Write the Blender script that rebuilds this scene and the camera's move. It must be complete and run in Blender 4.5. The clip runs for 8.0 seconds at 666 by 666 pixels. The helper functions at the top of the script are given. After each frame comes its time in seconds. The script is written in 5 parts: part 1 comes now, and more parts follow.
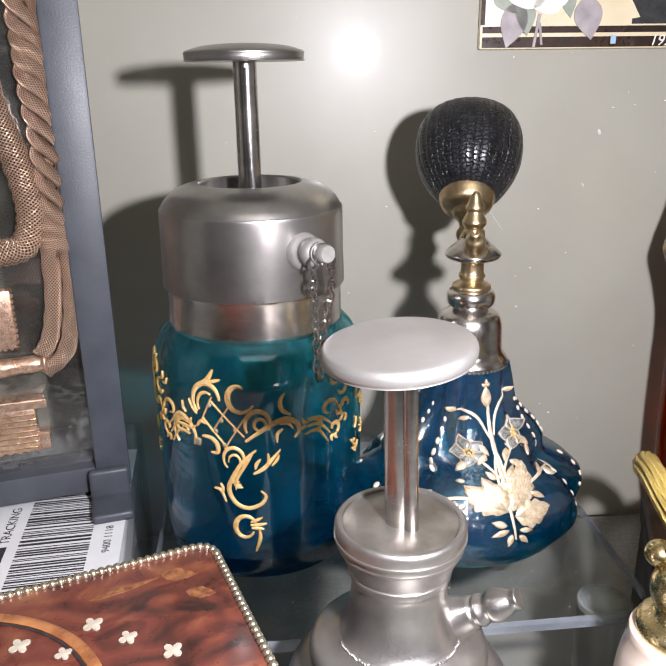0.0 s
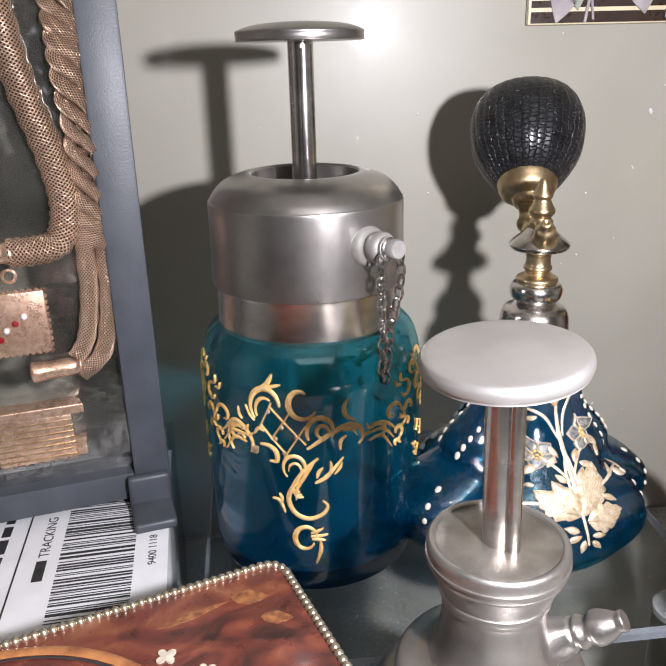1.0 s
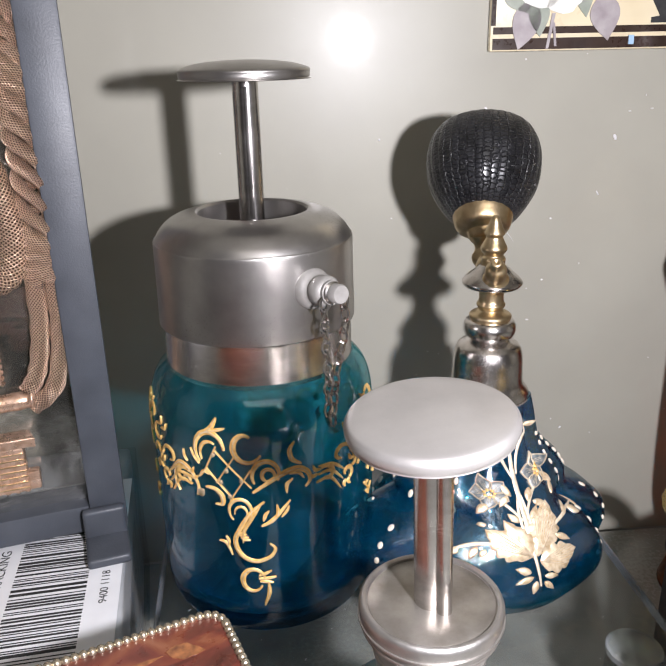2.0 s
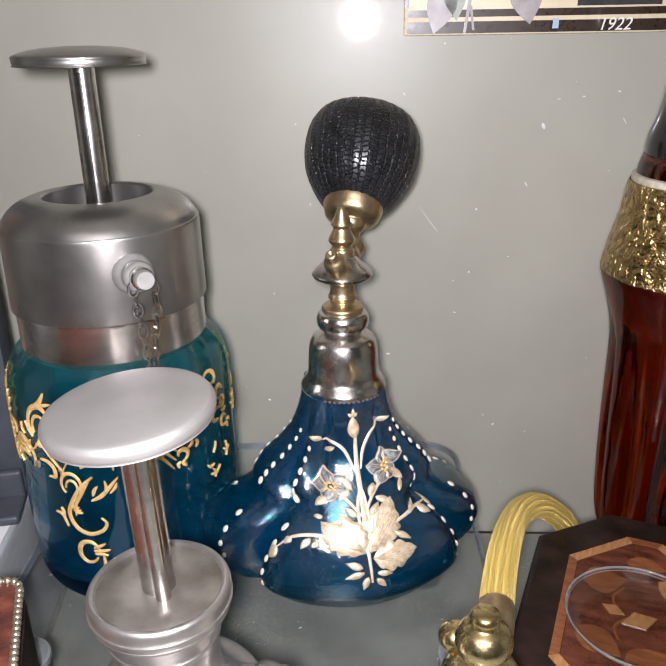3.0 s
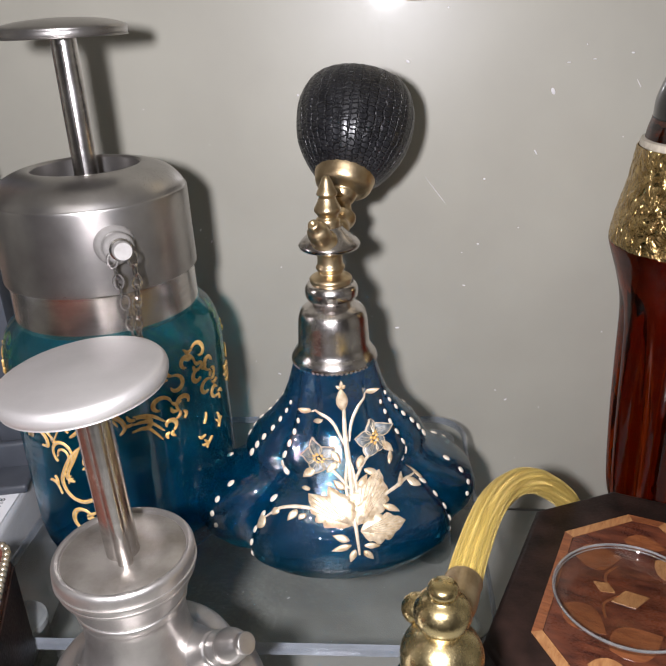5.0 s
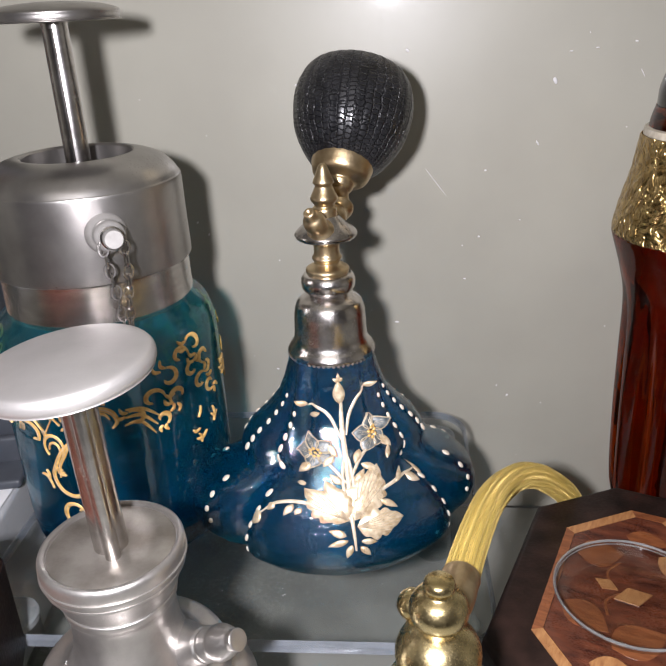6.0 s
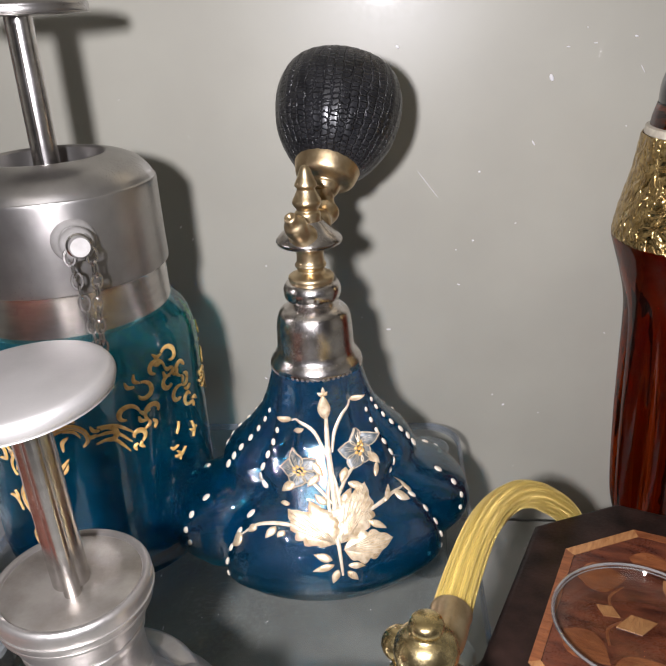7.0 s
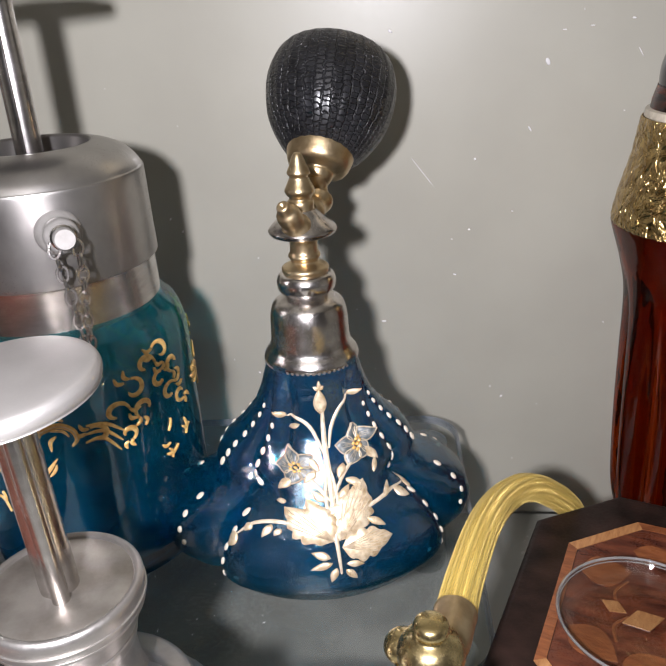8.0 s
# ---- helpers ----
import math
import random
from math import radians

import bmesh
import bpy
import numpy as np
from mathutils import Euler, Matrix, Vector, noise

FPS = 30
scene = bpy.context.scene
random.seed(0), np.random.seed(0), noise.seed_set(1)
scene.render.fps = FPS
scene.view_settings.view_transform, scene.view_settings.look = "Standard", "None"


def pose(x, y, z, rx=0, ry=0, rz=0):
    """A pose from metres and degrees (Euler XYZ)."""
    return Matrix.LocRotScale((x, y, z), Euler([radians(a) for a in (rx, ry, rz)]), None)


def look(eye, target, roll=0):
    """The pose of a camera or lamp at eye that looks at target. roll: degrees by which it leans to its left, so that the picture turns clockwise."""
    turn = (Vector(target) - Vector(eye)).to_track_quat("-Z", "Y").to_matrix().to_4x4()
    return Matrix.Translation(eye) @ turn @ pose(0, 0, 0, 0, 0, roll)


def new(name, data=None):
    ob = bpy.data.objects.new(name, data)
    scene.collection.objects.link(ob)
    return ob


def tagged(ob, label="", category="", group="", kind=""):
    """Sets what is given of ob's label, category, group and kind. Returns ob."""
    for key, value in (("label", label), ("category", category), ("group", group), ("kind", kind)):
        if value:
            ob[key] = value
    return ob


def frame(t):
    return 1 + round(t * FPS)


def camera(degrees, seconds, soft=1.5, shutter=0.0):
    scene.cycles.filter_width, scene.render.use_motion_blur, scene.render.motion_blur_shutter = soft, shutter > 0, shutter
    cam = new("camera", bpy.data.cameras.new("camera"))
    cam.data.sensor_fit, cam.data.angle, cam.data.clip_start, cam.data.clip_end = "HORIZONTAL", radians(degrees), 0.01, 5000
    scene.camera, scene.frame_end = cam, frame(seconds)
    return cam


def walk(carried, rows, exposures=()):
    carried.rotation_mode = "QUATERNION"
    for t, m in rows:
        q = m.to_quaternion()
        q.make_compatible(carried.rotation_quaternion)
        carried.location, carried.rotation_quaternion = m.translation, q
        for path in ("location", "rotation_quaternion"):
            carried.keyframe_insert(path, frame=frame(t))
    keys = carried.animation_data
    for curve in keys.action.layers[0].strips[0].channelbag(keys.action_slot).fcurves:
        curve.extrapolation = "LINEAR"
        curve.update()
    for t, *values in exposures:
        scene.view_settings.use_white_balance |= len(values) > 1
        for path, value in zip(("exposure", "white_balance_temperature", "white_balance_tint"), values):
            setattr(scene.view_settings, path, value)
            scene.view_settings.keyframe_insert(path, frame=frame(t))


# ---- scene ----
cam = camera(48.0, 8.0)
PATH = [
    (0, (0.005, 0.006, 0.183), (-0.007, 1.897, -0.468), -0.7),
    (0.5, (-0.012, 0.014, 0.181), (-0.015, 1.895, -0.498), -0.6),
    (1, (-0.019, 0.024, 0.184), (-0.013, 1.898, -0.516), -1.4),
    (1.5, (-0.019, 0.028, 0.183), (0.009, 1.902, -0.516), -1.1),
    (2, (-0.003, 0.032, 0.196), (0.019, 1.903, -0.51), -1.2),
    (2.2, (0.024, 0.036, 0.206), (0.0, 1.905, -0.504), 0.6),
    (3.3, (0.088, 0.037, 0.196), (-0.16, 1.863, -0.582), -1.7),
    (3.5, (0.09, 0.039, 0.198), (-0.165, 1.857, -0.595), -1.5),
    (4, (0.098, 0.043, 0.194), (-0.206, 1.85, -0.607), -2.3),
    (4.5, (0.104, 0.04, 0.194), (-0.232, 1.841, -0.608), -2.7),
    (6, (0.107, 0.045, 0.189), (-0.252, 1.841, -0.614), -2.8),
    (6.5, (0.11, 0.048, 0.185), (-0.249, 1.844, -0.617), -3.0),
    (7, (0.109, 0.06, 0.186), (-0.247, 1.858, -0.613), -3.0),
    (7.5, (0.107, 0.066, 0.182), (-0.238, 1.858, -0.636), -2.9),
    (8, (0.107, 0.066, 0.183), (-0.23, 1.86, -0.634), -3.5),
]
walk(cam, [(t, look(eye, target, roll)) for t, eye, target, roll in PATH],
     [(0, 0.20), (2.0, 0.20), (3.3, -0.02), (8.0, 0.08)])

# ---- light: the flash held at the open front, and an unseen ceiling fill lamp ----
FLASH = (0.079, 0.022, 0.205)
lamp = bpy.data.lights.new("flash_lamp", "POINT")
lamp.energy, lamp.shadow_soft_size, lamp.color = 6.7, 0.0075, (0.985, 0.965, 1.045)
new("flash_lamp", lamp).location = FLASH
# fill lamp added out of view, lifts the shadows a little above black
room = bpy.data.lights.new("shop_fill", "AREA")
room.energy, room.size, room.color = 6.0, 1.2, (1.0, 0.95, 0.90)
shop_fill = new("shop_fill", room)
shop_fill.matrix_world = look((0.1, -0.9, 1.55), (0.05, 0.0, 0.0))
world = bpy.data.worlds.new("world")
scene.world = world
world.use_nodes = True
world.node_tree.nodes["Background"].inputs[0].default_value = (0.05, 0.047, 0.042, 1)
scene.view_settings.exposure = 0.0


# ---- materials ----
def nodes_of(name):
    m = bpy.data.materials.new(name)
    m.use_nodes = True
    t = m.node_tree
    return m, t, t.nodes["Principled BSDF"]


def link(t, a, b):
    t.links.new(a, b)


def noise_ramp(t, scale, lo, hi, coord="Object", detail=6, stretch=None):
    """A noise between two colours, at a scale per metre."""
    tc = t.nodes.new("ShaderNodeTexCoord")
    n = t.nodes.new("ShaderNodeTexNoise")
    n.inputs["Scale"].default_value, n.inputs["Detail"].default_value = scale, detail
    if stretch:
        mp = t.nodes.new("ShaderNodeMapping")
        mp.inputs["Scale"].default_value = stretch
        link(t, tc.outputs[coord], mp.inputs[0])
        link(t, mp.outputs[0], n.inputs["Vector"])
    else:
        link(t, tc.outputs[coord], n.inputs["Vector"])
    r = t.nodes.new("ShaderNodeValToRGB")
    r.color_ramp.elements[0].position, r.color_ramp.elements[1].position = 0.32, 0.68
    r.color_ramp.elements[0].color, r.color_ramp.elements[1].color = (*lo, 1), (*hi, 1)
    link(t, n.outputs["Fac"], r.inputs[0])
    return n, r


def bump(t, p, height, strength=0.2, distance=0.0004):
    b = t.nodes.new("ShaderNodeBump")
    b.inputs["Strength"].default_value, b.inputs["Distance"].default_value = strength, distance
    link(t, height, b.inputs["Height"])
    link(t, b.outputs[0], p.inputs["Normal"])
    return b


def surface(name, lo, hi, rough=0.4, metal=0.0, scale=150, fine=1500, relief=0.15, spread=0.12, coat=0.0, stretch=None, distance=0.0003, coat_rough=0.1, spec=0.5):
    """A plain surface with stains at one scale and grain at a finer one."""
    m, t, p = nodes_of(name)
    n, r = noise_ramp(t, scale, lo, hi, stretch=stretch)
    link(t, r.outputs[0], p.inputs["Base Color"])
    p.inputs["Metallic"].default_value = metal
    p.inputs["Specular IOR Level"].default_value = spec
    g, gr = noise_ramp(t, fine, (rough - spread,) * 3, (rough + spread,) * 3, stretch=stretch)
    mr = t.nodes.new("ShaderNodeMixRGB")
    mr.blend_type, mr.inputs[0].default_value = "MIX", 0.5
    s, sr = noise_ramp(t, scale * 0.6, (rough - spread,) * 3, (rough + spread,) * 3)
    link(t, gr.outputs[0], mr.inputs[1])
    link(t, sr.outputs[0], mr.inputs[2])
    link(t, mr.outputs[0], p.inputs["Roughness"])
    p.inputs["Coat Weight"].default_value, p.inputs["Coat Roughness"].default_value = coat, coat_rough
    bump(t, p, g.outputs["Fac"], relief, distance)
    return m


def tinted_glass(name, low, high, z0, z1, gloss_rough=0.02, body=0.0, ior=1.5, bend=0.0, gloss=None, ripple=90, ripple_depth=0.0012, ripple_strength=0.25, waves=0.0):
    """See-through coloured glass: a tint that passes light, with a mirror gloss; the tint changes with height."""
    m, t, p = nodes_of(name)
    t.nodes.remove(p)
    out = t.nodes["Material Output"]
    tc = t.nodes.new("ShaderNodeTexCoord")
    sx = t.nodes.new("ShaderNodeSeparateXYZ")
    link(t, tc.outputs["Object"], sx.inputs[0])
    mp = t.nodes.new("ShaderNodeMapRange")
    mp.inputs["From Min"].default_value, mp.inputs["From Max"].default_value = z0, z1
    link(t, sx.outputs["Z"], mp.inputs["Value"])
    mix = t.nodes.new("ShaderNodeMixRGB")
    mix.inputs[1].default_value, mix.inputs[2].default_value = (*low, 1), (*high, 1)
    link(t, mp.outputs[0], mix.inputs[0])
    n, r = noise_ramp(t, 60, (0.86,) * 3, (1.0,) * 3)
    mul = t.nodes.new("ShaderNodeMixRGB")
    mul.blend_type, mul.inputs[0].default_value = "MULTIPLY", 1.0
    link(t, mix.outputs[0], mul.inputs[1])
    link(t, r.outputs[0], mul.inputs[2])
    tr = t.nodes.new("ShaderNodeBsdfTransparent")
    link(t, mul.outputs[0], tr.inputs[0])
    df = t.nodes.new("ShaderNodeBsdfDiffuse")
    gm = t.nodes.new("ShaderNodeGamma")
    gm.inputs[1].default_value = 3.2
    link(t, mul.outputs[0], gm.inputs[0])
    link(t, gm.outputs[0], df.inputs[0])
    m0 = t.nodes.new("ShaderNodeMixShader")
    m0.inputs[0].default_value = body
    link(t, tr.outputs[0], m0.inputs[1])
    link(t, df.outputs[0], m0.inputs[2])
    rf = t.nodes.new("ShaderNodeBsdfRefraction")
    rf.inputs["Roughness"].default_value, rf.inputs["IOR"].default_value = 0.0, ior
    link(t, mul.outputs[0], rf.inputs[0])
    wv, wvr = noise_ramp(t, 95, (0,) * 3, (1,) * 3, detail=2, stretch=(1.0, 1.0, 0.45))
    wb = t.nodes.new("ShaderNodeBump")
    wb.inputs["Strength"].default_value, wb.inputs["Distance"].default_value = waves, 0.0022
    link(t, wv.outputs["Fac"], wb.inputs["Height"])
    link(t, wb.outputs[0], rf.inputs["Normal"])
    mb = t.nodes.new("ShaderNodeMixShader")
    mb.inputs[0].default_value = bend
    link(t, m0.outputs[0], mb.inputs[1])
    link(t, rf.outputs[0], mb.inputs[2])
    gl = t.nodes.new("ShaderNodeBsdfGlossy")
    gl.inputs["Roughness"].default_value = gloss_rough
    w, wr = noise_ramp(t, ripple, (0,) * 3, (1,) * 3, detail=3)
    b = t.nodes.new("ShaderNodeBump")
    b.inputs["Strength"].default_value, b.inputs["Distance"].default_value = ripple_strength, ripple_depth
    link(t, w.outputs["Fac"], b.inputs["Height"])
    link(t, b.outputs[0], gl.inputs["Normal"])
    lw = t.nodes.new("ShaderNodeLayerWeight")
    lw.inputs["Blend"].default_value = 0.5
    link(t, b.outputs[0], lw.inputs["Normal"])
    pw = t.nodes.new("ShaderNodeMath")
    pw.operation, pw.inputs[1].default_value = "POWER", 4.0
    link(t, lw.outputs["Facing"], pw.inputs[0])
    fr = t.nodes.new("ShaderNodeMath")
    f0 = gloss or ((ior - 1) / (ior + 1)) ** 2
    fr.operation, fr.inputs[1].default_value, fr.inputs[2].default_value = "MULTIPLY_ADD", 0.5, f0
    link(t, pw.outputs[0], fr.inputs[0])
    m1 = t.nodes.new("ShaderNodeMixShader")
    link(t, fr.outputs[0], m1.inputs[0])
    link(t, mb.outputs[0], m1.inputs[1])
    link(t, gl.outputs[0], m1.inputs[2])
    link(t, m1.outputs[0], out.inputs["Surface"])
    return m


WALL = surface("grey_paint", (0.355, 0.340, 0.288), (0.395, 0.380, 0.322), rough=0.36, scale=14, fine=700, relief=0.02, spread=0.05, coat=0.16, coat_rough=0.075, spec=0.32)
SHELF = surface("shelf_paint", (0.25, 0.25, 0.225), (0.29, 0.29, 0.26), rough=0.25, scale=25, fine=500, relief=0.03, spread=0.06, coat=0.2)
ROOM = surface("room_plaster", (0.46, 0.45, 0.43), (0.54, 0.53, 0.51), rough=0.8, scale=3, fine=60, relief=0.1)
PEWTER = surface("brushed_pewter", (0.27, 0.255, 0.242), (0.46, 0.44, 0.42), rough=0.31, metal=0.96, scale=42, fine=2400, relief=0.06, spread=0.06)
PALE_PEWTER = surface("pale_pewter", (0.34, 0.32, 0.30), (0.58, 0.555, 0.53), rough=0.38, metal=0.92, scale=60, fine=1400, relief=0.14, spread=0.10)
TARNISH = surface("tarnished_pewter", (0.25, 0.225, 0.195), (0.43, 0.40, 0.36), rough=0.42, metal=0.9, scale=110, fine=1600, relief=0.14, spread=0.10)
SATIN = surface("satin_pewter", (0.43, 0.41, 0.395), (0.53, 0.51, 0.49), rough=0.46, metal=0.78, scale=60, fine=2200, relief=0.08, spread=0.05)
GREY_CAP = surface("dull_grey_cap", (0.24, 0.23, 0.215), (0.33, 0.315, 0.30), rough=0.5, metal=0.45, scale=200, fine=1800, relief=0.12, spread=0.08)
CHROME = surface("worn_nickel", (0.50, 0.47, 0.45), (0.64, 0.61, 0.59), rough=0.23, metal=1.0, scale=120, fine=2500, relief=0.06, spread=0.06, stretch=(1, 1, 4))
SILVER = surface("worn_silver_plate", (0.46, 0.42, 0.39), (0.74, 0.70, 0.67), rough=0.22, metal=1.0, scale=190, fine=1800, relief=0.12, spread=0.10)
BRASS = surface("aged_brass", (0.44, 0.32, 0.18), (0.68, 0.54, 0.34), rough=0.36, metal=1.0, scale=170, fine=1500, relief=0.10, spread=0.09)
BRIGHT_BRASS = surface("polished_brass", (0.56, 0.43, 0.20), (0.76, 0.62, 0.34), rough=0.26, metal=1.0, scale=120, fine=1500, relief=0.05, spread=0.07)
GOLD_ENAMEL = surface("gold_enamel", (0.58, 0.31, 0.07), (0.84, 0.57, 0.22), rough=0.38, metal=0.25, scale=700, fine=3000, relief=0.3)
CREAM_GOLD = surface("pale_gold_enamel", (0.48, 0.34, 0.19), (0.80, 0.68, 0.50), rough=0.33, metal=0.45, scale=420, fine=3500, relief=0.4)
OUTLINE = surface("light_enamel_outline", (0.46, 0.37, 0.25), (0.70, 0.61, 0.48), rough=0.35, metal=0.2, scale=600, fine=3500, relief=0.3)
PETAL = surface("grey_petal_enamel", (0.06, 0.08, 0.09), (0.26, 0.26, 0.25), rough=0.4, metal=0.2, scale=500, fine=2600, relief=0.3)
DOT = surface("cream_enamel_dot", (0.50, 0.43, 0.33), (0.72, 0.66, 0.55), rough=0.3, scale=500, fine=2500, relief=0.15)
# low end tinted deeper blue to paint in the darker riser seen through it
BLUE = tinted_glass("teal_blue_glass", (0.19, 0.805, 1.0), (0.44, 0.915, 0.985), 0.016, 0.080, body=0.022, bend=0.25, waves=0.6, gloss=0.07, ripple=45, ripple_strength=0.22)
BLUE_FOOT = tinted_glass("thick_blue_glass", (0.10, 0.62, 0.95), (0.12, 0.66, 0.96), 0.0, 0.02, body=0.03, bend=0.75, waves=0.6, gloss=0.08, ripple=60, ripple_strength=0.25)
DEEP_BLUE = tinted_glass("deep_blue_glass", (0.15, 0.80, 0.995), (0.13, 0.765, 1.0), 0.0, 0.07, body=0.046, gloss_rough=0.04, bend=0.62, waves=1.0, gloss=0.19, ripple=520, ripple_depth=0.0006, ripple_strength=0.55)
AMBER = tinted_glass("amber_glass", (0.70, 0.23, 0.035), (0.64, 0.19, 0.028), 0.0, 0.18, body=0.004, bend=0.85, waves=0.5, gloss=0.06)
ACRYLIC = tinted_glass("clear_acrylic", (0.93, 0.95, 0.95), (0.93, 0.95, 0.95), 0, 1, body=0.0, ior=1.45)
FILM = tinted_glass("clear_film", (0.95, 0.95, 0.94), (0.95, 0.95, 0.94), 0, 1, body=0.01, gloss_rough=0.10, ior=1.35, gloss=0.08, ripple=38, ripple_depth=0.006, ripple_strength=0.5)
ACRYLIC_EDGE = tinted_glass("acrylic_edge", (0.86, 0.88, 0.91), (0.86, 0.88, 0.91), 0, 1, body=0.20, gloss_rough=0.12)
# white diffuse share paints the bright oval highlight on each clear leg's end
LEG_HIGHLIGHT = tinted_glass("leg_highlight", (0.97, 0.97, 0.97), (0.97, 0.97, 0.97), 0, 1, body=0.55, gloss=0.32)
DISH_RIM = tinted_glass("dish_rim", (0.97, 0.97, 0.97), (0.97, 0.97, 0.97), 0, 1, body=0.16, gloss=0.30)
BLACK_PLASTIC = surface("black_plastic", (0.048, 0.053, 0.064), (0.068, 0.075, 0.090), rough=0.45, scale=60, fine=1400, relief=0.25, spread=0.06)
ROSE_GOLD = surface("rose_gold", (0.58, 0.36, 0.24), (0.82, 0.58, 0.44), rough=0.30, metal=0.8, scale=400, fine=2200, relief=0.35, spread=0.1)
PAPER = surface("white_label_paper", (0.70, 0.70, 0.71), (0.78, 0.78, 0.79), rough=0.6, scale=60, fine=900, relief=0.05)
INK = surface("black_print", (0.012, 0.012, 0.013), (0.03, 0.03, 0.03), rough=0.7, scale=300, fine=900, relief=0.05)
CARTON = surface("grey_white_carton", (0.46, 0.47, 0.49), (0.56, 0.57, 0.59), rough=0.4, scale=30, fine=500, relief=0.08, coat=0.3)
BEAD = surface("gilt_beading", (0.46, 0.38, 0.27), (0.70, 0.62, 0.49), rough=0.3, metal=0.9, scale=400, fine=2000, relief=0.1)
DARK_WOOD = surface("dark_stained_wood", (0.008, 0.005, 0.004), (0.026, 0.014, 0.011), rough=0.46, scale=90, fine=900, relief=0.22, coat=0.0, spec=0.14)
WARM_WOOD = surface("orange_inlay_wood", (0.120, 0.036, 0.013), (0.215, 0.072, 0.026), rough=0.35, scale=220, fine=1500, relief=0.1, coat=0.3, stretch=(1, 5, 1))
LIGHT_WOOD = surface("blond_inlay_wood", (0.24, 0.100, 0.036), (0.38, 0.19, 0.075), rough=0.35, scale=220, fine=1500, relief=0.1, coat=0.3, stretch=(5, 1, 1))
RED_WOOD = surface("mahogany_inlay_wood", (0.040, 0.011, 0.007), (0.125, 0.036, 0.017), rough=0.3, scale=130, fine=1200, relief=0.1, coat=0.4, stretch=(1, 3, 1))
HONEY = surface("honey_patch", (0.20, 0.065, 0.026), (0.40, 0.17, 0.062), rough=0.32, scale=160, fine=600, relief=0.08, coat=0.5)
WORN_LEAF = surface("worn_leaf_paint", (0.10, 0.035, 0.018), (0.30, 0.12, 0.045), rough=0.4, scale=420, fine=900, relief=0.1, coat=0.3)
BONE = surface("bone_inlay", (0.36, 0.31, 0.24), (0.58, 0.52, 0.42), rough=0.35, scale=300, fine=1500, relief=0.1)
PEACH = surface("peach_opal_glass", (0.56, 0.44, 0.36), (0.70, 0.60, 0.52), rough=0.15, scale=80, fine=600, relief=0.04, coat=0.4)
BLACK_GLASS = surface("black_stopper", (0.008, 0.007, 0.007), (0.016, 0.013, 0.012), rough=0.12, scale=60, fine=500, relief=0.04)
CREAM = surface("cream_card", (0.66, 0.55, 0.36), (0.76, 0.66, 0.46), rough=0.3, scale=40, fine=400, relief=0.03, coat=0.3)
BROWN_INK = surface("dark_brown_band", (0.025, 0.014, 0.010), (0.045, 0.026, 0.018), rough=0.3, scale=60, fine=400, relief=0.03, coat=0.3)
MAUVE = surface("grey_mauve_paint", (0.30, 0.26, 0.27), (0.44, 0.40, 0.40), rough=0.35, scale=130, fine=500, relief=0.05)
WHITE_PAINT = surface("white_paint", (0.74, 0.73, 0.66), (0.84, 0.83, 0.78), rough=0.35, scale=130, fine=500, relief=0.05)
SAGE = surface("sage_paint", (0.26, 0.29, 0.24), (0.38, 0.40, 0.34), rough=0.35, scale=130, fine=500, relief=0.05)
SKY = surface("pale_blue_paint", (0.30, 0.45, 0.62), (0.36, 0.52, 0.68), rough=0.35, scale=130, fine=500, relief=0.05)
RED_STONE = surface("red_stone", (0.20, 0.008, 0.012), (0.32, 0.02, 0.03), rough=0.05, scale=100, fine=500, relief=0.0)
CLEAR_STONE = surface("white_stone", (0.66, 0.64, 0.64), (0.80, 0.78, 0.78), rough=0.05, scale=100, fine=500, relief=0.0)


def rubber():
    m, t, p = nodes_of("black_crackled_rubber")
    tc = t.nodes.new("ShaderNodeTexCoord")
    sp = t.nodes.new("ShaderNodeSeparateXYZ")
    cb = t.nodes.new("ShaderNodeCombineXYZ")
    link(t, tc.outputs["UV"], sp.inputs[0])
    link(t, sp.outputs["X"], cb.inputs["Y"])
    link(t, sp.outputs["Y"], cb.inputs["X"])
    nz = t.nodes.new("ShaderNodeTexNoise")
    nz.inputs["Scale"].default_value, nz.inputs["Detail"].default_value = 45, 3
    link(t, tc.outputs["UV"], nz.inputs["Vector"])
    ad = t.nodes.new("ShaderNodeVectorMath")
    ad.operation = "MULTIPLY_ADD"
    ad.inputs[1].default_value = (0.030, 0.020, 0)
    link(t, nz.outputs["Color"], ad.inputs[0])
    link(t, cb.outputs[0], ad.inputs[2])
    v = t.nodes.new("ShaderNodeTexBrick")
    v.offset = 0.5
    for key, value in (("Scale", 1.0), ("Mortar Size", 0.0040), ("Mortar Smooth", 1.0), ("Brick Width", 0.019), ("Row Height", 1 / 44)):
        v.inputs[key].default_value = value
    link(t, ad.outputs[0], v.inputs["Vector"])
    mp2 = t.nodes.new("ShaderNodeMath")
    mp2.operation, mp2.inputs[0].default_value = "SUBTRACT", 1.0
    link(t, v.outputs["Fac"], mp2.inputs[1])
    p.inputs["Base Color"].default_value = (0.010, 0.010, 0.012, 1)
    n, r = noise_ramp(t, 140, (0.004, 0.004, 0.005), (0.014, 0.014, 0.016))
    link(t, r.outputs[0], p.inputs["Base Color"])
    p.inputs["Roughness"].default_value = 0.29
    bump(t, p, mp2.outputs[0], 1.0, 0.0005)
    return m


